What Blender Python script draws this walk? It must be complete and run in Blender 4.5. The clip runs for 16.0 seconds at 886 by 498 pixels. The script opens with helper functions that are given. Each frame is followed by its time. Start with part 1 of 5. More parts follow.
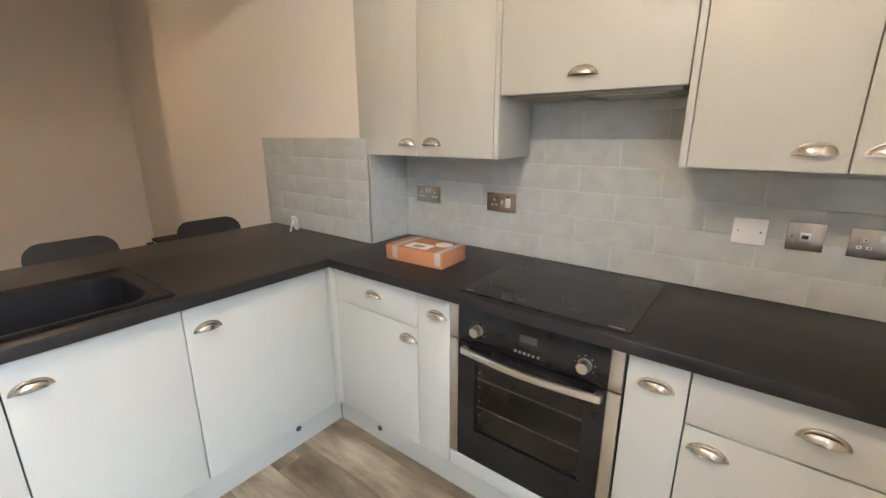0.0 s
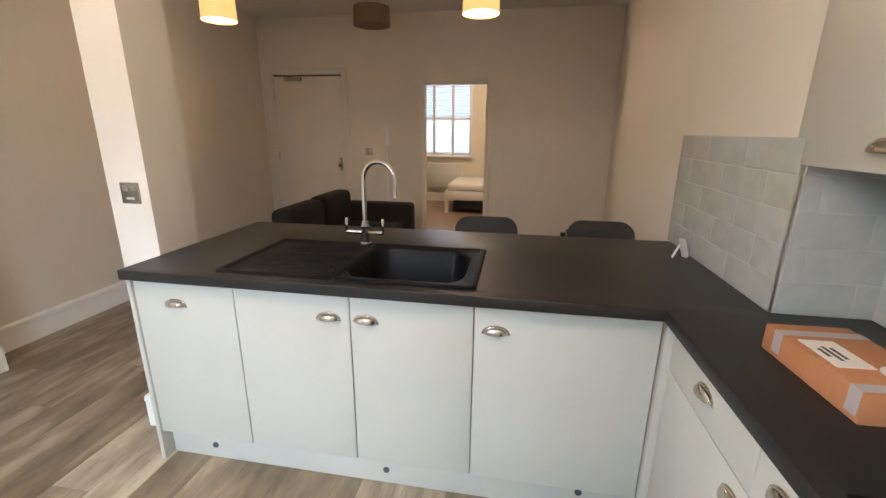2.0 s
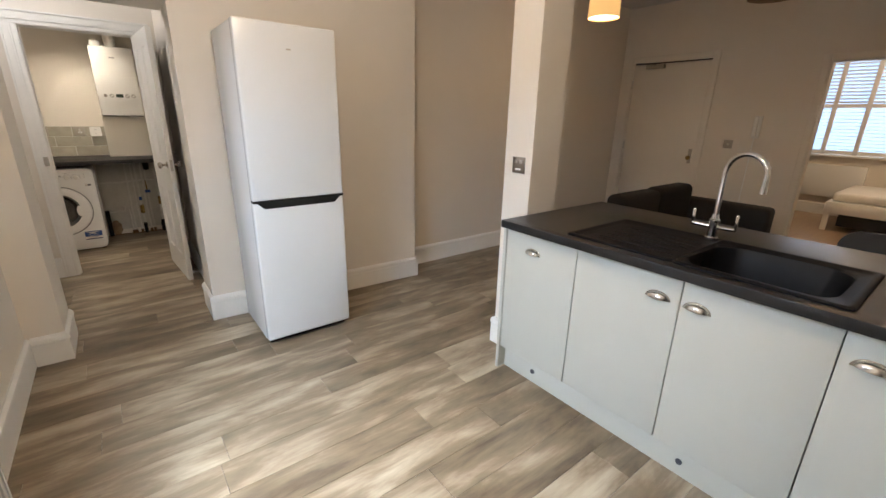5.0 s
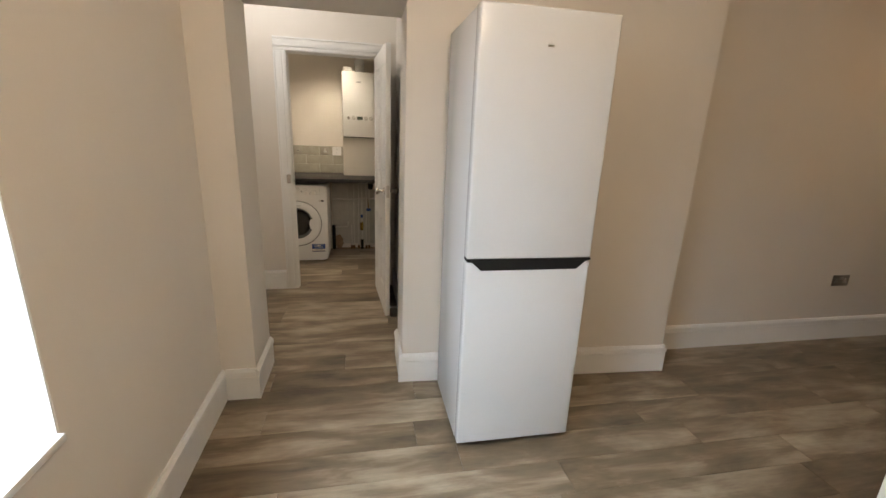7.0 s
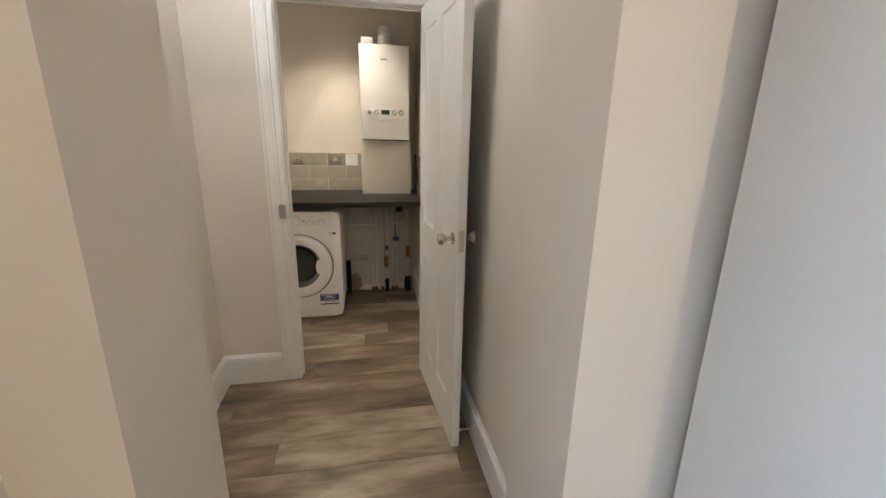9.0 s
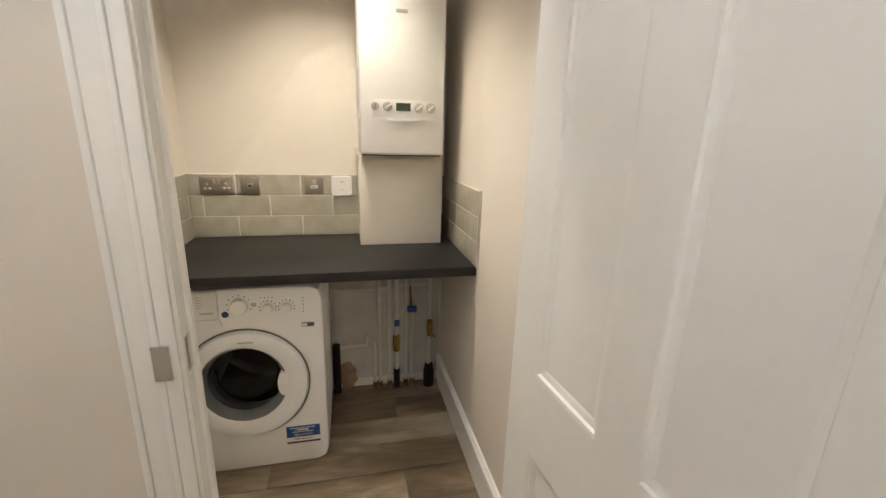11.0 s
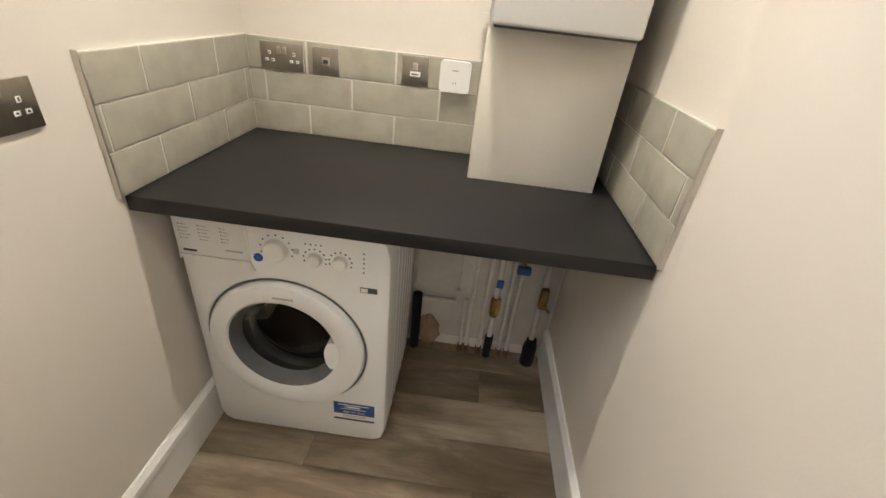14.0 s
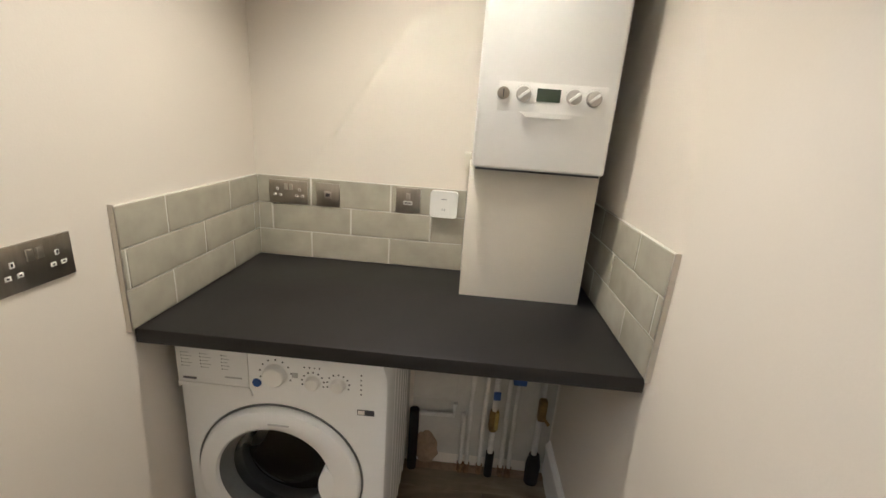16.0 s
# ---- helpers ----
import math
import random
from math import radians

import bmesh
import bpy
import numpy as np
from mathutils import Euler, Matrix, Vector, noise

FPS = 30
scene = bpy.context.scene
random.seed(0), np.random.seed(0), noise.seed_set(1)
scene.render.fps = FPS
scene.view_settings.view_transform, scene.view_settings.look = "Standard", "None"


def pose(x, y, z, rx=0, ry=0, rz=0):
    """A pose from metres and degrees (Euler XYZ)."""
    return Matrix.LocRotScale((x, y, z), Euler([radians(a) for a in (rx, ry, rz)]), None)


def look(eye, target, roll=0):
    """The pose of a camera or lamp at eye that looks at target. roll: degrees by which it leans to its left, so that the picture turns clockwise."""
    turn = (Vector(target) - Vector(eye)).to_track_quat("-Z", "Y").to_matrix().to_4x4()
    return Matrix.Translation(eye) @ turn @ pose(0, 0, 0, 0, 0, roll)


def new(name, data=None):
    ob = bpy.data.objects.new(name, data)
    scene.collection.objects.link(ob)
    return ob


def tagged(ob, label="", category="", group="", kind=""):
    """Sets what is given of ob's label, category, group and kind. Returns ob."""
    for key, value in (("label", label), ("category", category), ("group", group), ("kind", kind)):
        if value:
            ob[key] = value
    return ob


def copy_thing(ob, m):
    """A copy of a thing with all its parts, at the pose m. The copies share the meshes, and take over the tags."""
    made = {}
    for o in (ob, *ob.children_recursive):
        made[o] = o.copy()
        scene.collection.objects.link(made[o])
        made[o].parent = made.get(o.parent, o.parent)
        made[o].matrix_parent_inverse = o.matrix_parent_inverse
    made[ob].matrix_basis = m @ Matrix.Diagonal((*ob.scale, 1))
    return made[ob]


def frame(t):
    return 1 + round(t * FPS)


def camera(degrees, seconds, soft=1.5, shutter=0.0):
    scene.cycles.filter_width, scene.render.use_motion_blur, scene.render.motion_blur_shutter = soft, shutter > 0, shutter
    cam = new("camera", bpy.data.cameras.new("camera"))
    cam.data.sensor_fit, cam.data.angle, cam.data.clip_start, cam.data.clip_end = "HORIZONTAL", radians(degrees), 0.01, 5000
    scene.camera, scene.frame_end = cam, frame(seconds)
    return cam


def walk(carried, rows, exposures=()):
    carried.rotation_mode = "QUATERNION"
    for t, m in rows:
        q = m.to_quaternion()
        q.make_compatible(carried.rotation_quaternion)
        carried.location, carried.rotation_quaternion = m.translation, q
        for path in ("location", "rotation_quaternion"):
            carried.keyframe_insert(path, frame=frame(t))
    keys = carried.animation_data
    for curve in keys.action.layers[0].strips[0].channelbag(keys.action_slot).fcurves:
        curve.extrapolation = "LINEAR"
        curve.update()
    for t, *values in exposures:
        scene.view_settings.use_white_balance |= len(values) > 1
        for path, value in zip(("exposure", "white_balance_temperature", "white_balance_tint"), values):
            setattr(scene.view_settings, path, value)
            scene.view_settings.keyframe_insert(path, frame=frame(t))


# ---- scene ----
cam = camera(93.3, 16.0)
PATH = [
    (0, (0.027, 0.043, 1.441), (-1.141, 1.579, 0.915), 0.0),
    (0.5, (-0.056, 0.294, 1.426), (-1.439, 1.645, 0.913), 0.4),
    (1, (-0.135, 0.484, 1.444), (-1.793, 1.49, 0.955), -0.0),
    (1.5, (-0.176, 0.615, 1.442), (-2.074, 0.995, 0.941), 0.2),
    (2, (-0.169, 0.677, 1.433), (-2.066, 0.349, 0.893), 0.5),
    (2.5, (-0.091, 0.64, 1.438), (-1.795, -0.236, 0.865), 0.7),
    (3, (0.023, 0.645, 1.429), (-1.471, -0.543, 0.831), 0.9),
    (3.2, (0.073, 0.67, 1.425), (-1.358, -0.59, 0.818), 0.9),
    (5.3, (0.111, 0.697, 1.433), (-0.987, -0.862, 0.833), 1.3),
    (5.5, (0.057, 0.646, 1.434), (-0.975, -0.961, 0.841), 1.4),
    (6, (-0.014, 0.45, 1.419), (-0.848, -1.275, 0.846), 2.0),
    (6.5, (-0.014, 0.121, 1.448), (-0.635, -1.7, 0.9), 2.0),
    (7, (-0.05, -0.237, 1.429), (-0.429, -2.127, 0.898), 2.3),
    (7.5, (-0.053, -0.591, 1.453), (-0.247, -2.511, 0.929), 3.8),
    (8, (0.059, -0.98, 1.445), (-0.206, -2.89, 0.917), 3.4),
    (8.4, (0.112, -1.281, 1.427), (-0.221, -3.177, 0.885), 1.7),
    (11, (0.203, -3.22, 1.444), (-0.236, -5.1, 0.92), 1.7),
    (11.5, (0.227, -3.468, 1.46), (-0.198, -5.352, 0.938), 0.6),
    (12, (0.168, -3.719, 1.464), (-0.028, -5.64, 0.94), 0.6),
    (12.5, (0.151, -3.878, 1.464), (0.214, -5.788, 0.872), 2.2),
    (13, (0.156, -3.948, 1.439), (0.309, -5.796, 0.69), 4.0),
    (13.5, (0.161, -3.96, 1.412), (0.264, -5.729, 0.485), 5.5),
    (14, (0.152, -3.949, 1.391), (0.213, -5.672, 0.377), 6.6),
    (14.5, (0.15, -3.941, 1.396), (0.198, -5.678, 0.405), 7.0),
    (15, (0.152, -3.938, 1.414), (0.216, -5.729, 0.527), 6.7),
    (15.5, (0.161, -3.926, 1.433), (0.235, -5.789, 0.708), 5.7),
    (16, (0.153, -3.904, 1.468), (0.238, -5.817, 0.891), 4.3),
]
EXPOSURES = [(0.0, 0.45, 5880, 13), (1.5, 0.37, 5960, 12), (2.5, 0.20, 5900, 12), (3.2, 0.02, 5950, 12), (5.5, -0.10, 6000, 12), (6.5, -0.24, 6150, 12), (7.5, -0.21, 6350, 12), (8.0, -0.09, 6350, 12), (8.5, -0.04, 6200, 12),
             (8.7, -0.05, 6000, 12), (10.8, 0.26, 5850, 10), (11.4, 0.20, 5850, 10), (12.0, 0.06, 5900, 10), (13.5, 0.44, 5600, 9), (14.5, 0.52, 5500, 9), (16.0, 0.22, 5500, 9)]
walk(cam, [(t, look(eye, target, roll)) for t, eye, target, roll in PATH], EXPOSURES)

# ---------------------------------------------------------------- world and lights
world = bpy.data.worlds.new("sky")
scene.world = world
world.use_nodes = True
wn = world.node_tree
sky = wn.nodes.new("ShaderNodeTexSky")
sky.sky_type, sky.sun_disc = "NISHITA", False
sky.sun_elevation, sky.sun_rotation = radians(49), radians(98.5)
wn.links.new(sky.outputs[0], wn.nodes["Background"].inputs[0])
wn.nodes["Background"].inputs[1].default_value = 0.12


def lamp(name, kind, m, energy, colour, **size):
    data = bpy.data.lights.new(name, kind)
    data.energy, data.color = energy, colour
    for key, value in size.items():
        if key == "size":
            data.size = value
        elif key == "size_y":
            data.shape, data.size_y = "RECTANGLE", value
        elif key == "radius":
            data.shadow_soft_size = value
        elif key == "cone":
            data.spot_size, data.spot_blend = radians(value), 0.8
        elif key == "angle":
            data.angle = radians(value)
    ob = new(name, data)
    ob.matrix_world = m
    return ob


WARM = (1.0, 0.72, 0.43)
lamp("sun", "SUN", look((6, -0.9, 7.0), (0, 0, 0)), 5.0, (0.97, 0.97, 0.97), angle=18)
lamp("window_daylight", "AREA", look((1.85, -0.70, 3.25), (-0.70, -0.55, 0.10)), 760, (0.70, 0.86, 1.0), size=4.2, size_y=2.0)
lamp("bedroom_daylight", "AREA", look((-9.30, -0.78, 1.66), (-6, -0.78, 1.4)), 7, (0.82, 0.91, 1.0), size=0.9, size_y=1.35)
lamp("kitchen_ceiling_bulb", "POINT", pose(-0.35, -0.25, 2.60), 62, (1.0, 0.77, 0.53), radius=0.05)
lamp("living_bulb", "POINT", pose(-3.5, -1.72, 2.245), 3.2, (1.0, 0.66, 0.38), radius=0.06)
lamp("living_bulb", "POINT", pose(-3.5, 0.362, 2.222), 7, (1.0, 0.66, 0.38), radius=0.06)
lamp("utility_downlight", "SPOT", pose(0.32, -4.87, 2.43), 62, (1.0, 0.83, 0.61), radius=0.02, cone=108)
lamp("utility_downlight", "SPOT", pose(0.50, -4.26, 2.43), 16, (1.0, 0.88, 0.72), radius=0.02, cone=125)
lamp("bedroom_bulb", "POINT", pose(-7.2, -0.2, 2.5), 40, WARM, radius=0.08)
# Added fill with no fitting of its own, lifts the passage and the open door.
lamp("passage_fill", "POINT", pose(0.68, -3.40, 2.60), 15, (1.0, 0.97, 0.94), radius=0.06)

# ---------------------------------------------------------------- materials


def nodes_of(name):
    m = bpy.data.materials.new(name)
    m.use_nodes = True
    return m, m.node_tree, m.node_tree.nodes["Principled BSDF"]


def surface(name, colour, rough=0.5, metal=0.0, vary=0.06, scale=6.0, bump=0.0, bump_scale=80.0, coat=0.0, spec=None, stretch=(1, 1, 1), rough_vary=0.0):
    """A plain surface with a broad drift of tone, a fine grain and a fine relief."""
    m, t, b = nodes_of(name)
    tc = t.nodes.new("ShaderNodeTexCoord")
    mp = t.nodes.new("ShaderNodeMapping")
    mp.inputs["Scale"].default_value = stretch
    t.links.new(tc.outputs["Object"], mp.inputs[0])
    broad, fine = t.nodes.new("ShaderNodeTexNoise"), t.nodes.new("ShaderNodeTexNoise")
    broad.inputs["Scale"].default_value, broad.inputs["Detail"].default_value = scale, 4
    fine.inputs["Scale"].default_value, fine.inputs["Detail"].default_value = bump_scale, 3
    for n in (broad, fine):
        t.links.new(mp.outputs[0], n.inputs["Vector"])
    add = t.nodes.new("ShaderNodeMath")
    add.operation = "MULTIPLY_ADD"
    add.inputs[1].default_value = 0.4
    t.links.new(fine.outputs[0], add.inputs[0])
    t.links.new(broad.outputs[0], add.inputs[2])
    ramp = t.nodes.new("ShaderNodeMapRange")
    ramp.inputs[1].default_value, ramp.inputs[2].default_value = 0.4, 1.0
    ramp.inputs[3].default_value, ramp.inputs[4].default_value = 1 - vary, 1 + vary
    t.links.new(add.outputs[0], ramp.inputs[0])
    mul = t.nodes.new("ShaderNodeVectorMath")
    mul.operation = "SCALE"
    mul.inputs[0].default_value = colour
    t.links.new(ramp.outputs[0], mul.inputs["Scale"])
    t.links.new(mul.outputs[0], b.inputs["Base Color"])
    b.inputs["Roughness"].default_value, b.inputs["Metallic"].default_value = rough, metal
    b.inputs["Coat Weight"].default_value = coat
    if spec is not None:
        b.inputs["Specular IOR Level"].default_value = spec
    if rough_vary:
        rr = t.nodes.new("ShaderNodeMapRange")
        rr.inputs[1].default_value, rr.inputs[2].default_value = 0.3, 0.7
        rr.inputs[3].default_value, rr.inputs[4].default_value = rough - rough_vary, rough + rough_vary
        t.links.new(broad.outputs[0], rr.inputs[0])
        t.links.new(rr.outputs[0], b.inputs["Roughness"])
    if bump:
        bp = t.nodes.new("ShaderNodeBump")
        bp.inputs["Strength"].default_value, bp.inputs["Distance"].default_value = bump, 0.002
        t.links.new(fine.outputs[0], bp.inputs["Height"])
        t.links.new(bp.outputs[0], b.inputs["Normal"])
    return m


def glowing(name, colour, strength):
    m, t, b = nodes_of(name)
    b.inputs["Base Color"].default_value = (*colour, 1)
    b.inputs["Emission Color"].default_value, b.inputs["Emission Strength"].default_value = (*colour, 1), strength
    return m


def plank_material():
    """Grey-brown wood-look vinyl: long streaks, a tone of its own for each plank."""
    m, t, b = nodes_of("vinyl_plank")
    tc, oi = t.nodes.new("ShaderNodeTexCoord"), t.nodes.new("ShaderNodeObjectInfo")
    off = t.nodes.new("ShaderNodeVectorMath")
    off.operation = "MULTIPLY_ADD"
    off.inputs[1].default_value = (1, 1, 1)
    shift = t.nodes.new("ShaderNodeCombineXYZ")
    for i, k in enumerate((37.0, 91.0, 53.0)):
        mm = t.nodes.new("ShaderNodeMath")
        mm.operation = "MULTIPLY"
        mm.inputs[1].default_value = k
        t.links.new(oi.outputs["Random"], mm.inputs[0])
        t.links.new(mm.outputs[0], shift.inputs[i])
    t.links.new(tc.outputs["Object"], off.inputs[0])
    t.links.new(shift.outputs[0], off.inputs[2])
    broad_map, grain_map = t.nodes.new("ShaderNodeMapping"), t.nodes.new("ShaderNodeMapping")
    broad_map.inputs["Scale"].default_value = (2.2, 8.0, 1)
    grain_map.inputs["Scale"].default_value = (4, 90, 1)
    broad, grain = t.nodes.new("ShaderNodeTexNoise"), t.nodes.new("ShaderNodeTexNoise")
    broad.inputs["Scale"].default_value, broad.inputs["Detail"].default_value = 1.0, 5
    broad.inputs["Distortion"].default_value, broad.inputs["Roughness"].default_value = 0.35, 0.58
    grain.inputs["Scale"].default_value, grain.inputs["Detail"].default_value = 1.0, 4
    for mp, n in ((broad_map, broad), (grain_map, grain)):
        t.links.new(off.outputs[0], mp.inputs[0])
        t.links.new(mp.outputs[0], n.inputs["Vector"])
    mix = t.nodes.new("ShaderNodeMath")
    mix.operation = "MULTIPLY_ADD"
    mix.inputs[1].default_value = 0.13
    t.links.new(grain.outputs[0], mix.inputs[0])
    t.links.new(broad.outputs[0], mix.inputs[2])
    rnd = t.nodes.new("ShaderNodeMath")
    rnd.operation = "MULTIPLY_ADD"
    rnd.inputs[1].default_value = 0.20
    t.links.new(oi.outputs["Random"], rnd.inputs[0])
    t.links.new(mix.outputs[0], rnd.inputs[2])
    cr = t.nodes.new("ShaderNodeValToRGB")
    e = cr.color_ramp.elements
    e[0].position, e[0].color = 0.40, (0.076, 0.055, 0.033, 1)
    e[1].position, e[1].color = 0.90, (0.42, 0.350, 0.250, 1)
    mid = e.new(0.64)
    mid.color = (0.192, 0.145, 0.092, 1)
    t.links.new(rnd.outputs[0], cr.inputs[0])
    t.links.new(cr.outputs[0], b.inputs["Base Color"])
    b.inputs["Roughness"].default_value = 0.34
    bp = t.nodes.new("ShaderNodeBump")
    bp.inputs["Strength"].default_value, bp.inputs["Distance"].default_value = 0.25, 0.001
    t.links.new(grain.outputs[0], bp.inputs["Height"])
    t.links.new(bp.outputs[0], b.inputs["Normal"])
    return m


def tile_material(name, dark, light):
    """Glazed grey-green tile with a hand-made, wavy face."""
    m, t, b = nodes_of(name)
    tc, oi = t.nodes.new("ShaderNodeTexCoord"), t.nodes.new("ShaderNodeObjectInfo")
    add = t.nodes.new("ShaderNodeVectorMath")
    mm = t.nodes.new("ShaderNodeMath")
    mm.operation = "MULTIPLY"
    mm.inputs[1].default_value = 60
    t.links.new(oi.outputs["Random"], mm.inputs[0])
    t.links.new(tc.outputs["Object"], add.inputs[0])
    t.links.new(mm.outputs[0], add.inputs[1])
    wave, cloud = t.nodes.new("ShaderNodeTexNoise"), t.nodes.new("ShaderNodeTexNoise")
    wave.inputs["Scale"].default_value, wave.inputs["Detail"].default_value = 9, 1.5
    cloud.inputs["Scale"].default_value, cloud.inputs["Detail"].default_value = 14, 5
    for n in (wave, cloud):
        t.links.new(add.outputs[0], n.inputs["Vector"])
    cr = t.nodes.new("ShaderNodeValToRGB")
    e = cr.color_ramp.elements
    e[0].position, e[0].color = 0.30, dark
    e[1].position, e[1].color = 0.72, light
    t.links.new(cloud.outputs[0], cr.inputs[0])
    t.links.new(cr.outputs[0], b.inputs["Base Color"])
    b.inputs["Roughness"].default_value = 0.13
    bp = t.nodes.new("ShaderNodeBump")
    bp.inputs["Strength"].default_value, bp.inputs["Distance"].default_value = 0.42, 0.006
    t.links.new(wave.outputs[0], bp.inputs["Height"])
    t.links.new(bp.outputs[0], b.inputs["Normal"])
    return m


def glass_material(name, colour=(1, 1, 1), rough=0.0):
    m, t, b = nodes_of(name)
    b.inputs["Base Color"].default_value = (*colour, 1)
    b.inputs["Transmission Weight"].default_value, b.inputs["Roughness"].default_value = 1.0, rough
    return m


WALL = surface("wall_paint", (0.735, 0.68, 0.60), 0.75, vary=0.025, scale=2.5, bump=0.12, bump_scale=180)
CEIL = surface("ceiling_paint", (0.72, 0.70, 0.66), 0.85, vary=0.03, scale=2)
CREAMDOOR = surface("cream_door_paint", (0.735, 0.685, 0.605), 0.45, vary=0.03, scale=3)
TRIM = surface("trim_gloss_paint", (0.82, 0.805, 0.765), 0.35, vary=0.03, scale=5, bump=0.05, bump_scale=60)
PLANK = plank_material()
SCREED = surface("floor_joint", (0.07, 0.055, 0.045), 0.8)
TILE = tile_material("glazed_tile", (0.385, 0.362, 0.292, 1), (0.46, 0.435, 0.355, 1))
# Kitchen copy of the tile, with the cool window sheen put into its colour.
DAYLIT_TILE = tile_material("daylit_glazed_tile", (0.425, 0.440, 0.412, 1), (0.500, 0.515, 0.485, 1))
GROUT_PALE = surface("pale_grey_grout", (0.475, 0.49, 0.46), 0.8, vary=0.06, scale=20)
GROUT = surface("grout", (0.60, 0.585, 0.52), 0.85, vary=0.08, scale=20)
CABINET = surface("cabinet_paint", (0.49, 0.482, 0.425), 0.42, vary=0.03, scale=3, bump=0.04, bump_scale=250)
CARCASS = surface("carcass_edge", (0.30, 0.29, 0.25), 0.6, vary=0.04)
WORKTOP = surface("worktop_laminate", (0.017, 0.016, 0.016), 0.38, vary=0.15, scale=14, bump=0.22, bump_scale=420, spec=0.32)
BLACK = surface("black_composite", (0.007, 0.007, 0.008), 0.45, vary=0.2, scale=30, bump=0.25, bump_scale=500, spec=0.10)
HOBGLASS = surface("black_glass", (0.010, 0.010, 0.011), 0.07, vary=0.2, rough_vary=0.03, scale=11, spec=0.32)
PRINT = surface("pale_print", (0.42, 0.42, 0.42), 0.5)
DARKPRINT = surface("dark_print", (0.06, 0.06, 0.07), 0.6)
STEEL = surface("brushed_steel", (0.60, 0.57, 0.52), 0.30, 1.0, vary=0.05, scale=4, bump=0.06, bump_scale=300, stretch=(1, 1, 12))
NICKEL = surface("brushed_nickel", (0.62, 0.58, 0.52), 0.24, 1.0, vary=0.06, scale=30)
CHROME = surface("chrome", (0.80, 0.80, 0.80), 0.06, 1.0, vary=0.02)
PLATE = surface("steel_socket_plate", (0.42, 0.385, 0.335), 0.28, 1.0, vary=0.08, scale=12, stretch=(8, 1, 1))
DIAL = surface("satin_dial", (0.50, 0.48, 0.44), 0.3, 0.3, vary=0.08, scale=40)
ENAMEL = surface("appliance_enamel", (0.84, 0.84, 0.83), 0.22, vary=0.02, scale=3)
WHITE = surface("white_enamel", (0.68, 0.685, 0.68), 0.20, vary=0.02, scale=3)
WHITEPLASTIC = surface("white_plastic", (0.80, 0.79, 0.76), 0.35, vary=0.02)
RUBBER = surface("black_rubber", (0.008, 0.008, 0.008), 0.6, spec=0.25)
GREYRUBBER = surface("grey_gasket", (0.13, 0.135, 0.135), 0.5, vary=0.1, scale=20)
CARD = surface("cardboard", (0.46, 0.20, 0.085), 0.8, vary=0.10, scale=9, bump=0.3, bump_scale=120)
TAPE = surface("parcel_tape", (0.42, 0.37, 0.37), 0.35, vary=0.05)
PAPER = surface("paper_label", (0.80, 0.76, 0.70), 0.7, vary=0.03)
SHADE = glowing("lamp_shade_fabric", (0.90, 0.52, 0.17), 0.95)
FABRIC = surface("charcoal_upholstery", (0.012, 0.010, 0.009), 0.9, vary=0.2, scale=18, bump=0.4, bump_scale=300)
GREYSEAT = surface("dark_grey_chair_shell", (0.019, 0.016, 0.015), 0.7, vary=0.12, scale=9)
BLUE = surface("blue_sticker", (0.02, 0.075, 0.28), 0.35, vary=0.05)
DARKBLUE = surface("dark_blue_ink", (0.015, 0.02, 0.11), 0.4)
BRASS = surface("tarnished_brass", (0.27, 0.18, 0.07), 0.5, 1.0, vary=0.3, scale=40)
COPPER = surface("dirty_copper", (0.20, 0.12, 0.06), 0.6, 0.6, vary=0.4, scale=50)
YELLOW = surface("yellow_valve_handle", (0.36, 0.25, 0.06), 0.5, vary=0.2, scale=40)
PIPEPAINT = surface("white_painted_pipe", (0.64, 0.62, 0.57), 0.5, vary=0.1, scale=30)
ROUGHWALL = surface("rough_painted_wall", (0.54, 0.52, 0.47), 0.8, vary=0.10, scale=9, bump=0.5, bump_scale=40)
RUBBLE = surface("broken_plaster", (0.30, 0.21, 0.14), 0.95, vary=0.35, scale=30, bump=0.8, bump_scale=90)
SHEET = surface("white_bed_linen", (0.78, 0.75, 0.70), 0.85, vary=0.04, scale=6, bump=0.3, bump_scale=25)
DARK = surface("dark_recess", (0.03, 0.028, 0.026), 0.8)
GLASS = glass_material("window_glass")
PORTHOLE = glass_material("porthole_glass", (0.50, 0.51, 0.52))
PORTHOLE.node_tree.nodes["Principled BSDF"].inputs["IOR"].default_value = 1.12
PORTHOLE.node_tree.nodes["Principled BSDF"].inputs["Coat Weight"].default_value = 0.6
BOXING = surface("boxing_paint", (0.74, 0.695, 0.60), 0.5, vary=0.03, scale=4, bump=0.06, bump_scale=90)
LCD = surface("boiler_display", (0.055, 0.075, 0.052), 0.2)

# ---------------------------------------------------------------- mesh helpers


def box(bm, x0, x1, y0, y1, z0, z1, bevel=0.0, segments=2):
    """Adds a box, its edges rounded by bevel."""
    made = bmesh.ops.create_cube(bm, size=1.0)["verts"]
    for v in made:
        v.co = Vector((x0 + (v.co.x + 0.5) * (x1 - x0), y0 + (v.co.y + 0.5) * (y1 - y0), z0 + (v.co.z + 0.5) * (z1 - z0)))
    if bevel:
        edges = list({e for v in made for e in v.link_edges})
        bmesh.ops.bevel(bm, geom=edges, offset=bevel, segments=segments, profile=0.5, affect="EDGES", clamp_overlap=True)
    return bm


def boxes(*rows, bevel=0.0):
    bm = bmesh.new()
    for r in rows:
        box(bm, *r, bevel=bevel)
    return bm


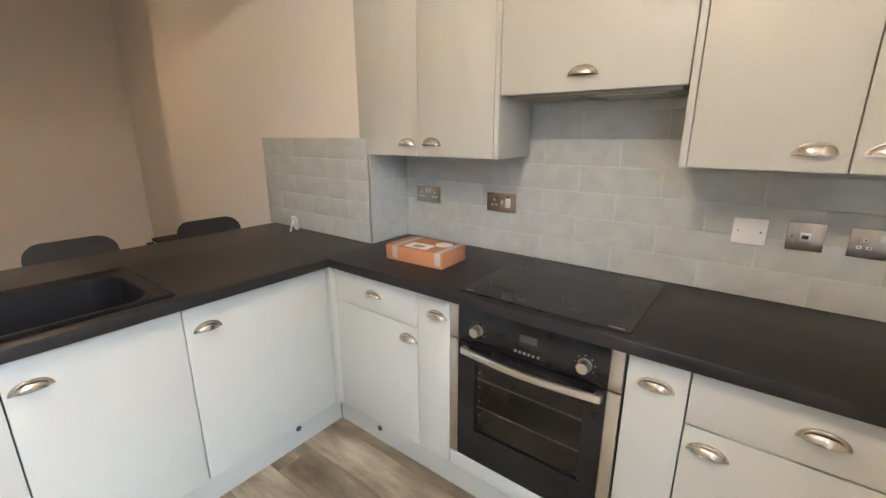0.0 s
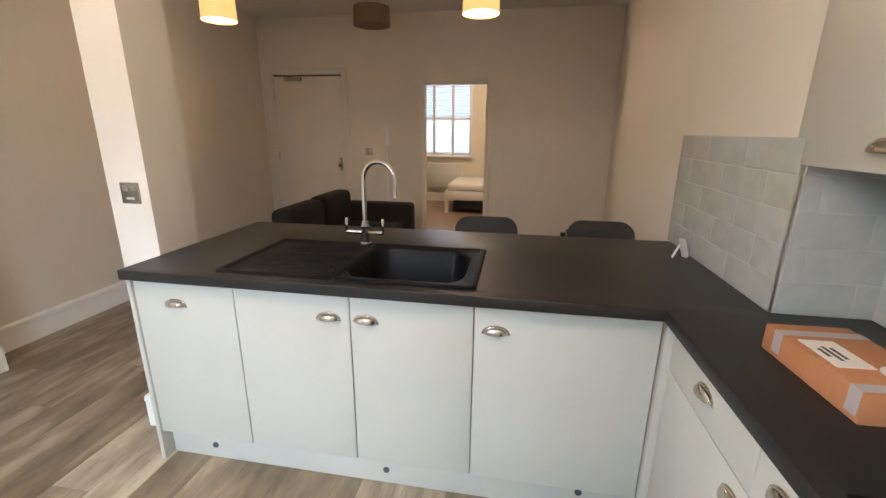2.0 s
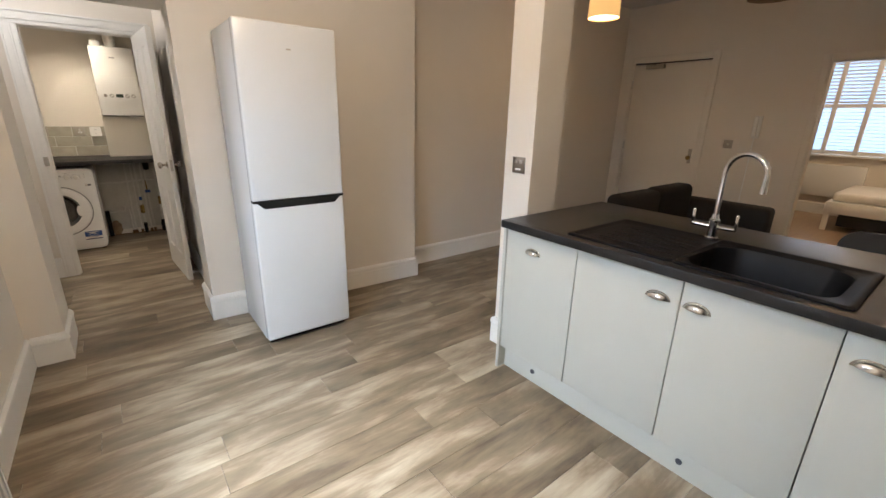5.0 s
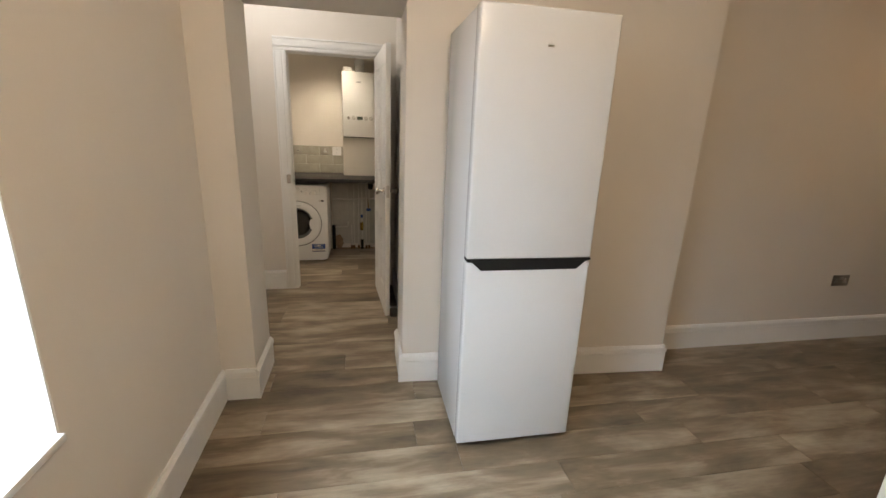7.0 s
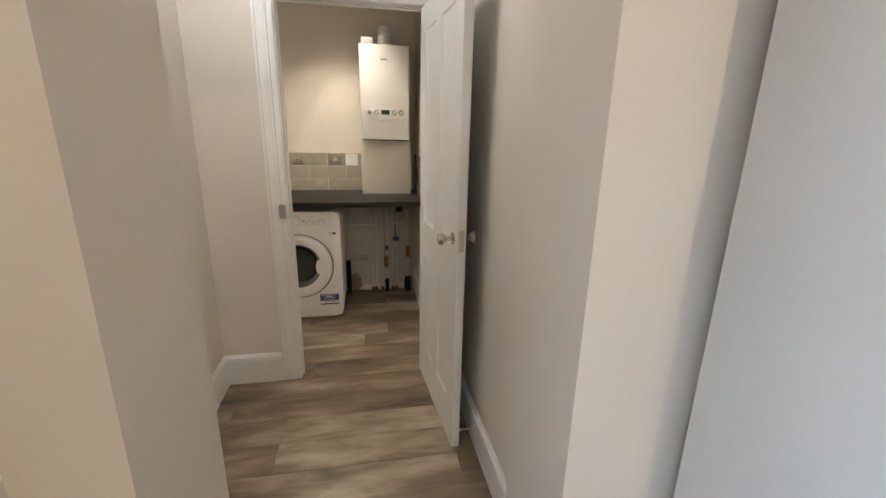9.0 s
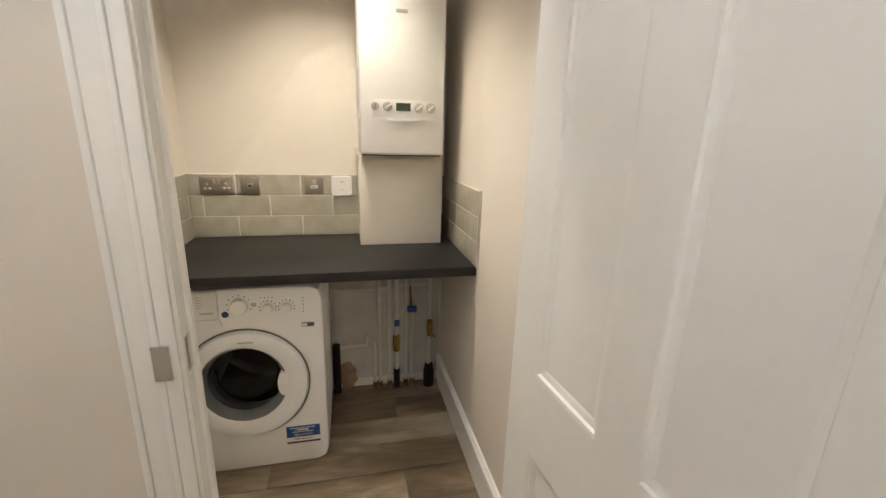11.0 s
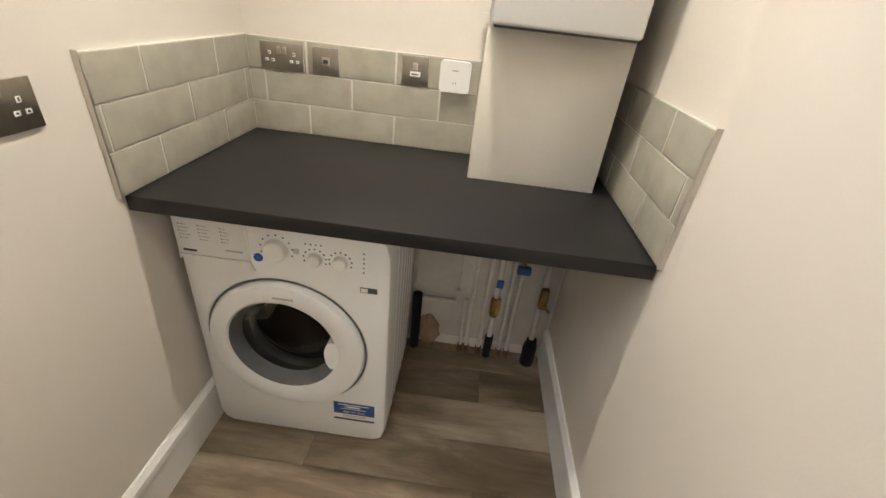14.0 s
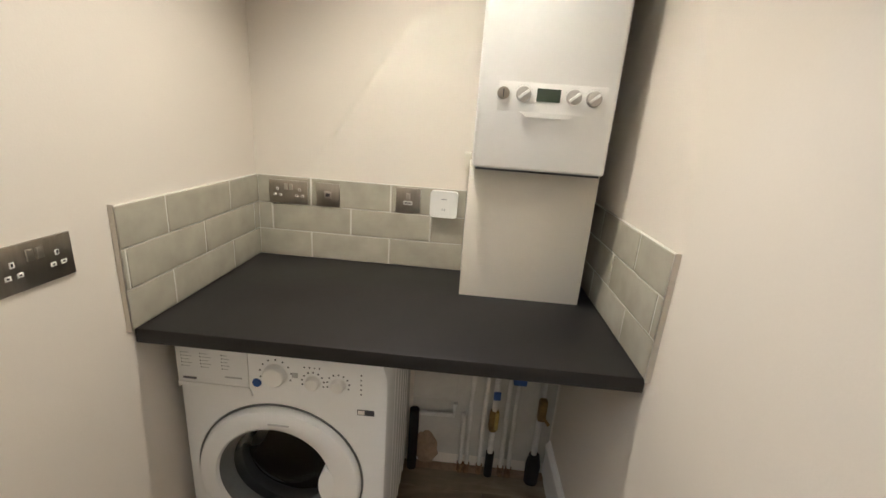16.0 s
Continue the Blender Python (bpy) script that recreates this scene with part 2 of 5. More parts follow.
def cyl(bm, a, b, r, r2=None, n=20, caps=True):
    """Adds a cylinder or cone from point a to point b."""
    a, b = Vector(a), Vector(b)
    turn = (b - a).to_track_quat("Z", "Y").to_matrix().to_4x4()
    bmesh.ops.create_cone(bm, cap_ends=caps, cap_tris=False, segments=n, radius1=r, radius2=r if r2 is None else r2, depth=(b - a).length, matrix=Matrix.Translation((a + b) / 2) @ turn)
    return bm


def tube(points, r, n=12, closed=False):
    """A round pipe along a line of points."""
    bm = bmesh.new()
    pts = [Vector(p) for p in points]
    rings, up = [], None
    for i, p in enumerate(pts):
        d = (pts[(i + 1) % len(pts)] if (closed or i + 1 < len(pts)) else p) - (pts[i - 1] if (closed or i) else p)
        d.normalize()
        if up is None:
            up = d.orthogonal().normalized()
        up = (up - d * up.dot(d)).normalized()
        side = d.cross(up)
        rings.append([bm.verts.new(p + (up * math.cos(k * math.tau / n) + side * math.sin(k * math.tau / n)) * r) for k in range(n)])
    pairs = list(zip(rings, rings[1:])) + ([(rings[-1], rings[0])] if closed else [])
    for p, q in pairs:
        for k in range(n):
            bm.faces.new((p[k], p[(k + 1) % n], q[(k + 1) % n], q[k]))
    if not closed:
        bm.faces.new(rings[0][::-1])
        bm.faces.new(rings[-1])
    return bm


def lathe(profile, n=40, axis="Z", centre=(0, 0, 0)):
    """Turns a profile of (radius, height) about an axis through centre."""
    bm = bmesh.new()
    rings = []
    for r, h in profile:
        ring = []
        for k in range(n):
            a = k * math.tau / n
            c, s = r * math.cos(a), r * math.sin(a)
            co = {"Z": (c, s, h), "Y": (c, h, s), "X": (h, c, s)}[axis]
            ring.append(bm.verts.new(Vector(co) + Vector(centre)))
        rings.append(ring)
    for p, q in zip(rings, rings[1:]):
        for k in range(n):
            bm.faces.new((p[k], p[(k + 1) % n], q[(k + 1) % n], q[k]))
    for ring in (rings[0], rings[-1]):
        bm.faces.new(ring)
    return bm


def slab(outline, z0, z1, axis="Z"):
    """A plate of an outline of (u, v), from z0 to z1 along an axis."""
    bm = bmesh.new()
    place = {"Z": lambda u, v, h: (u, v, h), "Y": lambda u, v, h: (u, h, v), "X": lambda u, v, h: (h, u, v)}[axis]
    low = [bm.verts.new(place(u, v, z0)) for u, v in outline]
    top = [bm.verts.new(place(u, v, z1)) for u, v in outline]
    bm.faces.new(low)
    bm.faces.new(top)
    for i in range(len(outline)):
        j = (i + 1) % len(outline)
        bm.faces.new((low[i], low[j], top[j], top[i]))
    return bm


def rounded(u0, u1, v0, v1, r, n=5):
    """The outline of a rectangle with round corners."""
    pts = []
    for cu, cv, a0 in ((u1 - r, v1 - r, 0), (u0 + r, v1 - r, 90), (u0 + r, v0 + r, 180), (u1 - r, v0 + r, 270)):
        for k in range(n + 1):
            a = radians(a0 + 90 * k / n)
            pts.append((cu + r * math.cos(a), cv + r * math.sin(a)))
    return pts


def finish(bm, name, material, smooth=35):
    bmesh.ops.recalc_face_normals(bm, faces=bm.faces)
    me = bpy.data.meshes.new(name)
    bm.to_mesh(me)
    bm.free()
    me.materials.append(material)
    if smooth:
        me.shade_smooth()
        me.set_sharp_from_angle(angle=radians(smooth))
    return me


def thing(name, at, label, category, group="", rz=0.0):
    """An empty at a thing's base."""
    ob = new(name)
    ob.empty_display_size = 0.1
    ob.matrix_world = pose(*at, 0, 0, rz)
    return tagged(ob, label, category, group)


def part(name, bm, material, parent, label="", world=True, smooth=35):
    """One mesh under a thing or a part. world: the mesh was laid out in the world's metres, not from the thing's base."""
    ob = new(name, finish(bm, name, material, smooth))
    top = parent if parent.parent is None else parent.parent
    if world:
        ob.data.transform(Matrix.Translation(-top.matrix_basis.translation))
    ob.parent = parent
    return tagged(ob, label)


def structure(name, bm, material, label="", category="wall", smooth=35):
    return tagged(new(name, finish(bm, name, material, smooth)), label, category, kind="structure")


def single(name, bm, material, label, category, group="", kind=""):
    """A thing of one mesh, laid out in the world's metres."""
    return tagged(new(name, finish(bm, name, material)), label, category, group, kind)


# ---------------------------------------------------------------- the rooms
H = 2.75
structure("floor", boxes((-5.52, 1.0, -5.6, 1.9, -0.15, -0.006)), SCREED, "floor under grey-brown wood-look vinyl planks", "floor")
structure("floor_bedroom", boxes((-9.2, -5.521, -3.0, 3.0, -0.15, -0.002)), surface("bedroom_floor", (0.30, 0.21, 0.13), 0.35, vary=0.12, scale=3, stretch=(1, 8, 1)), "worn brown wooden bedroom floor", "floor")
structure("ceiling", boxes((-5.52, 1.2, -4.121, 1.9, H, H + 0.15)), CEIL, "plain off-white plaster ceiling", "ceiling")
structure("ceiling_utility", boxes((-0.5, 1.2, -5.6, -4.121, 2.45, 2.6)), CEIL, "plain white utility room ceiling", "ceiling")
structure("ceiling_bedroom", boxes((-9.2, -5.521, -3.0, 3.0, H, H + 0.15)), CEIL, "plain white bedroom ceiling", "ceiling")
structure("wall_hob", boxes((-5.52, 0.69, 1.735, 1.9, -0.01, H)), WALL, "cream painted kitchen wall behind the hob")
structure("chimney_breast", boxes((-3.82, -1.505, 1.465, 1.735, -0.01, H)), WALL, "cream painted chimney breast")
WY0, WY1, WZ0, WZ1 = -1.268, 0.10, 0.66, 2.30
structure("wall_window", boxes((0.69, 0.95, -2.38, WY0, -0.01, H), (0.69, 0.95, WY1, 1.9, -0.01, H), (0.69, 0.95, WY0, WY1, -0.01, WZ0), (0.69, 0.95, WY0, WY1, WZ1, H)), WALL, "cream painted wall with a deep window recess")
structure("wall_passage_front", boxes((0.52, 0.95, -2.74, -2.38, -0.01, H), (-0.272, 0.52, -2.74, -2.41, 2.02, H)), WALL, "cream painted wall with an open passage")
structure("wall_fridge_block", slab([(-1.935, -4.06), (-0.35, -4.06), (-0.35, -2.76), (-0.272, -2.76), (-0.272, -2.437), (-1.935, -2.352)], -0.01, H), WALL, "cream painted wall behind the fridge freezer")
structure("wall_living_recess", boxes((-5.4, -1.935, -2.75, -2.60, -0.01, H)), WALL, "cream painted living room wall")
structure("wall_passage_side", boxes((0.945, 1.1, -5.6, -2.74, -0.01, H)), WALL, "cream painted passage and utility room wall")
DX0, DX1 = -0.235, 0.557
structure("wall_utility_door", boxes((-0.5, DX0, -4.12, -4.06, -0.01, H), (DX1, 0.945, -4.12, -4.06, -0.01, H), (DX0, DX1, -4.12, -4.06, 2.045, H)), WALL, "cream painted wall with the utility room doorway")
structure("wall_utility_side", boxes((-0.5, -0.31, -5.44, -4.12, -0.01, H)), WALL, "cream painted utility room wall")
structure("wall_utility_back", boxes((-0.5, 0.945, -5.6, -5.44, -0.01, H)), WALL, "cream painted wall behind the boiler")
BY0, BY1, BZ = -0.50, 0.305, 2.01
FY0, FY1, FZ = -2.47, -1.50, 2.12
structure("wall_far", boxes((-5.52, -5.4, -2.75, FY0, -0.01, H), (-5.52, -5.4, FY1, BY0, -0.01, H), (-5.52, -5.4, BY1, 1.735, -0.01, H), (-5.52, -5.4, FY0, FY1, FZ, H), (-5.52, -5.4, BY0, BY1, BZ, H)), WALL, "cream painted living room wall with two doorways")
# Assumed beam out of view; its underside height sets where the bulb's light stops.
structure("assumed_beam", boxes((-1.93, -1.695, -0.85, 1.465, 2.32, H)), WALL, "assumed cream downstand beam, out of view over the peninsula", "beam")
structure("wall_pier", boxes((-1.93, -1.695, -1.05, -0.85, -0.01, H)), WALL, "narrow cream painted pier at the peninsula's end", "pier")
structure("wall_bedroom", boxes((-9.2, -9.0, -3.0, -1.27, 0, H), (-9.2, -9.0, -0.28, 3.0, 0, H), (-9.2, -9.0, -1.27, -0.28, 0, 0.95), (-9.2, -9.0, -1.27, -0.28, 2.38, H), (-9.0, -5.52, 0.55, 0.7, 0, H), (-9.0, -5.52, -3.0, -2.85, 0, H)), WALL, "cream painted bedroom walls with a window")
structure("backdrop_hall", boxes((-5.75, -5.70, -2.8, -1.2, 0, H)), DARK, "closed dark hall behind the front door", "backdrop")


def skirting(name, a, b, out, height=0.178):
    """A moulded skirting board from a to b on the floor; out: the way that it faces."""
    a, b, out = Vector((*a, 0)), Vector((*b, 0)), Vector((*out, 0))
    profile = ((0, 0), (0.017, 0), (0.017, height - 0.048), (0.013, height - 0.044), (0.022, height - 0.040), (0.023, height - 0.030), (0.020, height - 0.014), (0.012, height - 0.006), (0.008, height), (0, height))
    bm = bmesh.new()
    ends = [[bm.verts.new(p + out * u + Vector((0, 0, v))) for u, v in profile] for p in (a, b)]
    for i in range(len(profile)):
        j = (i + 1) % len(profile)
        bm.faces.new((ends[0][i], ends[0][j], ends[1][j], ends[1][i]))
    bm.faces.new(ends[0])
    bm.faces.new(ends[1])
    return structure(name, bm, TRIM, "white painted moulded skirting board", "skirting board", 25)


for a, b, out in (
    ((0.69, -2.38), (0.69, 1.1), (-1, 0)), ((0.52, -2.38), (0.67, -2.38), (0, 1)), ((0.52, -2.74), (0.52, -2.36), (-1, 0)),
    ((-0.272, -2.76), (-0.272, -2.416), (1, 0)), ((-1.935, -2.352), (-0.25, -2.437), (0, 1)), ((-1.935, -2.60), (-1.935, -2.33), (-1, 0)),
    ((-5.4, -2.60), (-1.955, -2.60), (0, 1)), ((-0.35, -4.06), (-0.35, -2.76), (1, 0)), ((0.945, -4.04), (0.945, -2.74), (-1, 0)),
    ((0.632, -4.06), (0.945, -4.06), (0, 1)), ((0.945, -5.44), (0.945, -4.12), (-1, 0)), ((-0.31, -5.44), (-0.31, -4.12), (1, 0)),
    ((-5.4, -1.40), (-5.4, -0.58), (1, 0)), ((-5.4, 0.39), (-5.4, 1.735), (1, 0)), ((-3.82, 1.465), (-1.60, 1.465), (0, -1)),
    ((-1.695, -1.05), (-1.695, -0.86), (1, 0)), ((-1.93, -1.05), (-1.675, -1.05), (0, -1)),
    ((-9.0, -2.85), (-9.0, 0.55), (1, 0)),
):
    skirting("baseboard", a, b, out)


def loft(loops, cap_first=False, cap_last=True):
    """A skin over loops of equally many points."""
    bm = bmesh.new()
    rings = [[bm.verts.new(p) for p in loop] for loop in loops]
    for p, q in zip(rings, rings[1:]):
        for k in range(len(p)):
            j = (k + 1) % len(p)
            bm.faces.new((p[k], p[j], q[j], q[k]))
    if cap_first:
        bm.faces.new(rings[0])
    if cap_last:
        bm.faces.new(rings[-1])
    return bm


def cells(xs, ys, solid, z0, z1, bevel=0.0):
    """A slab with cut-outs: the cells of a grid for which solid(x, y) holds, as one skin with rounded outer edges."""
    bm = bmesh.new()
    grid = {}

    def v(i, j, z):
        if (i, j, z) not in grid:
            grid[(i, j, z)] = bm.verts.new((xs[i], ys[j], z))
        return grid[(i, j, z)]

    def full(i, j):
        return 0 <= i < len(xs) - 1 and 0 <= j < len(ys) - 1 and solid((xs[i] + xs[i + 1]) / 2, (ys[j] + ys[j + 1]) / 2)

    for i in range(len(xs) - 1):
        for j in range(len(ys) - 1):
            if not full(i, j):
                continue
            for z in (z0, z1):
                bm.faces.new((v(i, j, z), v(i + 1, j, z), v(i + 1, j + 1, z), v(i, j + 1, z)))
            for di, dj, a, b in ((-1, 0, (i, j), (i, j + 1)), (1, 0, (i + 1, j), (i + 1, j + 1)), (0, -1, (i, j), (i + 1, j)), (0, 1, (i, j + 1), (i + 1, j + 1))):
                if not full(i + di, j + dj):
                    bm.faces.new((v(*a, z0), v(*b, z0), v(*b, z1), v(*a, z1)))
    bmesh.ops.recalc_face_normals(bm, faces=bm.faces)
    if bevel:
        sharp = [e for e in bm.edges if len(e.link_faces) == 2 and e.calc_face_angle(0) > 1.0]
        bmesh.ops.bevel(bm, geom=sharp, offset=bevel, segments=2, profile=0.5, affect="EDGES")
    return bm


# ---------------------------------------------------------------- kitchen units
def cup_mesh():
    """A cup pull: a quarter of an ellipsoid open below, on a thin flange."""
    bm = bmesh.new()
    n, m, a, b, c = 18, 7, 0.043, 0.024, 0.026
    rows = []
    for j in range(m + 1):
        el = radians(90) * j / m
        rows.append([bm.verts.new((a * math.cos(math.pi * i / n) * math.cos(el) ** 0.8, -b * math.sin(math.pi * i / n) * math.cos(el) ** 0.8 - 0.0005, c * math.sin(el))) for i in range(n + 1)])
    for p, q in zip(rows, rows[1:]):
        for i in range(n):
            bm.faces.new((p[i], p[i + 1], q[i + 1], q[i]))
    bmesh.ops.remove_doubles(bm, verts=bm.verts, dist=0.0002)
    flange = [(0.050 * math.cos(math.pi * k / 20), -0.004 + 0.034 * math.sin(math.pi * k / 20)) for k in range(21)]
    low = [bm.verts.new((u, 0.0, w)) for u, w in flange]
    top = [bm.verts.new((u, -0.002, w)) for u, w in flange]
    bm.faces.new(top)
    for i in range(len(flange)):
        j = (i + 1) % len(flange)
        bm.faces.new((low[i], low[j], top[j], top[i]))
    return finish(bm, "cup_handle", NICKEL, 50)


CUP = cup_mesh()


def cup(parent, u, w, v=0.0):
    ob = new("handle", CUP)
    ob.parent = parent
    ob.location = (u, v, w)
    return tagged(ob, "brushed nickel cup pull")


def front(parent, name, u0, u1, w0, w1, handle=None):
    """A flat slab front of a unit, in the unit's own metres; its face is at v = 0."""
    bm = box(bmesh.new(), u0 + 0.0020, u1 - 0.0020, 0.0, 0.019, w0, w1, bevel=0.0020)
    p = part(name, bm, CABINET, parent, world=False)
    if handle:
        cup(p, *handle)
    return p


def base_unit(at, rz, width, fronts, label, depth=0.54, top=0.868):
    """A base unit: a body with fronts of (name, u0, u1, w0, w1, handle)."""
    t = thing("base_unit", at, label, "kitchen cabinet", "kitchen base units", rz)
    part("body", boxes((0.001, width - 0.001, 0.0205, depth, 0.145, top)), CARCASS, t, world=False)
    for f in fronts:
        front(t, *f)
    return t


LAB = "pale sage slab-fronted kitchen base unit with cup handle"
ZB, ZT = 0.147, 0.866
for y0, y1, hy in ((-0.808, -0.366, -0.625), (-0.366, 0.102, 0.018), (0.102, 0.558, 0.163), (0.558, 1.168, 0.635)):
    base_unit((-1.50, y0, 0), 90, y1 - y0, [("door", 0, y1 - y0, ZB, ZT, (hy - y0, 0.760))], LAB, 0.55, 0.868 if y0 > 0.5 or y0 < -0.5 else 0.70)
single("end_panel", box(bmesh.new(), -2.06, -1.493, -0.829, -0.810, 0.0, 0.868, bevel=0.001), CABINET, "pale sage end panel of the kitchen peninsula", "end panel")
single("back_panel", box(bmesh.new(), -2.075, -2.062, -0.829, 1.46, 0.0, 0.868, bevel=0.001), CABINET, "pale sage back panel of the kitchen peninsula", "back panel")
base_unit((-1.497, 1.195, 0), 0, 0.520, [("drawer", 0.02, 0.520, 0.700, ZT, (0.270, 0.772)), ("door", 0.02, 0.520, ZB, 0.695, (0.470, 0.630))], "pale sage corner base unit with drawer over door", 0.535)
single("corner_post", boxes((-1.519, -1.478, 1.172, 1.213, ZB, ZT)), CABINET, "pale sage corner post between the base units", "corner post")
base_unit((-0.977, 1.195, 0), 0, 0.161, [("door", 0, 0.161, ZB, ZT, (0.097, 0.772))], "narrow pale sage pull-out base unit beside the oven", 0.535)
base_unit((-0.196, 1.195, 0), 0, 0.156, [("door", 0, 0.156, ZB, ZT, (0.076, 0.772))], "narrow pale sage pull-out base unit beside the oven", 0.535)
base_unit((-0.040, 1.195, 0), 0, 0.50, [("drawer", 0, 0.50, 0.700, ZT, (0.268, 0.772)), ("door", 0, 0.50, ZB, 0.695, (0.063, 0.630))], "pale sage base unit with drawer over door", 0.535)
base_unit((0.460, 1.195, 0), 0, 0.225, [("door", 0, 0.225, ZB, ZT, (0.110, 0.772))], "narrow pale sage base unit against the wall", 0.535)


def plinth(name, x0, x1, y0, y1, vents, axis):
    t = thing(name, ((x0 + x1) / 2, (y0 + y1) / 2, 0), "pale sage plinth with round vents under the base units", "plinth")
    part("board", box(bmesh.new(), x0, x1, y0, y1, 0.0, 0.144, bevel=0.001), CABINET, t)
    for p in vents:
        prof = [(0.0, 0.003), (0.0085, 0.003), (0.009, 0.005), (0.0125, 0.005), (0.0135, 0.002), (0.0135, 0.0)]
        bm = lathe([(r + 0.0001, (h if axis == "X" else -h)) for r, h in prof], 20, axis, p)
        part("vent", bm, DARKPRINT, t, "small dark round plinth vent")


plinth("plinth", -1.565, -1.548, -0.808, 1.232, [(-1.548, -0.592, 0.066), (-1.548, 0.206, 0.066), (-1.548, 0.978, 0.092)], "X")
plinth("plinth", -1.546, 0.688, 1.235, 1.252, [(-1.262, 1.235, 0.07)], "Y")

# worktop of the peninsula and the hob run
wt = thing("worktop", (-1.9, 0.3, 0.87), "charcoal black laminate kitchen worktop with a sink cut-out", "worktop")
SX0, SX1, SY0, SY1 = -2.02, -1.508, -0.445, 0.560
part("slab", cells([-2.38, SX0 + 0.02, SX1 - 0.02, -1.505, -1.457, 0.688], [-0.82, SY0 + 0.02, SY1 - 0.02, 1.152, 1.463, 1.733],
     lambda x, y: (x < -1.457 and y < 1.463 and not (SX0 + 0.02 < x < SX1 - 0.02 and SY0 + 0.02 < y < SY1 - 0.02)) or (x > -1.505 and y > 1.463) or (x > -1.457 and y > 1.152), 0.870, 0.910, 0.003), WORKTOP, wt)

# sink
sink = thing("sink", (-1.77, 0.07, 0.91), "black composite sink with a grooved drainer set in the worktop", "sink")


def rr(x0, x1, y0, y1, r, z, n=8):
    return [(x, y, z) for x, y in rounded(x0, x1, y0, y1, r, n)]


MID = 0.035
bx0, bx1, by0, by1 = SX0 + 0.062, SX1 - 0.048, MID + 0.012, SY1 - 0.055
part("bowl", loft([rr(SX0, SX1, MID, SY1, 0.02, 0.9105), rr(SX0, SX1, MID, SY1, 0.02, 0.916), rr(SX0 + 0.006, SX1 - 0.006, MID, SY1 - 0.006, 0.02, 0.920),
     rr(SX0 + 0.022, SX1 - 0.020, MID + 0.004, SY1 - 0.020, 0.02, 0.920), rr(SX0 + 0.028, SX1 - 0.026, MID + 0.006, SY1 - 0.026, 0.02, 0.915), rr(bx0 - 0.006, bx1 + 0.006, by0 - 0.006, by1 + 0.006, 0.075, 0.915),
     rr(bx0, bx1, by0, by1, 0.10, 0.908), rr(bx0 + 0.012, bx1 - 0.012, by0 + 0.012, by1 - 0.012, 0.10, 0.76), rr(bx0 + 0.05, bx1 - 0.05, by0 + 0.05, by1 - 0.05, 0.08, 0.735)]), BLACK, sink, smooth=50)
part("drainer", loft([rr(SX0, SX1, SY0, MID, 0.02, 0.9105), rr(SX0, SX1, SY0, MID, 0.02, 0.916), rr(SX0 + 0.006, SX1 - 0.006, SY0 + 0.006, MID, 0.02, 0.920), rr(SX0 + 0.022, SX1 - 0.020, SY0 + 0.020, MID - 0.004, 0.02, 0.920),
     rr(SX0 + 0.028, SX1 - 0.026, SY0 + 0.026, MID - 0.006, 0.02, 0.914), rr(SX0 + 0.085, SX1 - 0.045, SY0 + 0.045, MID - 0.012, 0.05, 0.914), rr(SX0 + 0.095, SX1 - 0.055, SY0 + 0.055, MID - 0.02, 0.05, 0.911)]), BLACK, sink, smooth=50)
for k in range(5):
    xg = SX0 + 0.150 + 0.062 * k
    part("drainer_rib", tube([(xg, SY0 + 0.10, 0.911), (xg + 0.004, SY0 + 0.13, 0.9145), (xg + 0.012 * (k - 2) / 2, MID - 0.06, 0.9145), (xg + 0.012 * (k - 2) / 2, MID - 0.035, 0.911)], 0.0018, 8), BLACK, sink)
part("overflow", lathe([(0.001, 0.0), (0.014, 0.0), (0.016, 0.004), (0.001, 0.005)], 20, "Y", ((bx0 + bx1) / 2, by0 + 0.009, 0.86)), CHROME, sink, "round chrome overflow cover")
part("waste", lathe([(0.001, 0.0), (0.040, 0.0), (0.045, 0.003), (0.001, 0.004)], 28, "Z", ((bx0 + bx1) / 2, (by0 + by1) / 2, 0.7352)), STEEL, sink, "round steel basket waste")

# tap
TX, TY = -1.995, -0.010
tap = thing("mixer_tap", (TX, TY, 0.920), "chrome swan-neck mixer tap with two lever handles", "tap")
part("body", lathe([(0.027, 0.916), (0.027, 0.924), (0.021, 0.930), (0.019, 0.990), (0.022, 0.996), (0.022, 1.004), (0.016, 1.010), (0.013, 1.030), (0.001, 1.032)], 28, "Z", (TX, TY, 0)), CHROME, tap)
D = Vector((0.30, 0.954, 0)).normalized()
R = 0.088
neck = [(TX, TY, 1.02), (TX, TY, 1.10), (TX, TY, 1.215)]
for k in range(1, 17):
    a = math.pi * (1 - k / 16 * 1.04)
    p = Vector((TX, TY, 1.215)) + D * (R + R * math.cos(a)) + Vector((0, 0, R * math.sin(a)))
    neck.append(tuple(p))
end = Vector(neck[-1])
neck.append((end.x, end.y, end.z - 0.02))
part("spout", tube(neck, 0.0108, 16), CHROME, tap)
part("aerator", cyl(bmesh.new(), (end.x, end.y, end.z - 0.052), (end.x, end.y, end.z - 0.018), 0.0135, n=20), CHROME, tap)
for s in (-1, 1):
    arm = part("lever", tube([(TX, TY, 0.972), (TX + 0.004, TY + s * 0.05, 0.974), (TX + 0.006, TY + s * 0.088, 0.976)], 0.0095, 12), CHROME, tap)
    part("blade", box(bmesh.new(), TX + 0.0, TX + 0.012, TY + s * 0.088 - 0.006, TY + s * 0.088 + 0.006, 0.968, 1.042, bevel=0.004), CHROME, arm)


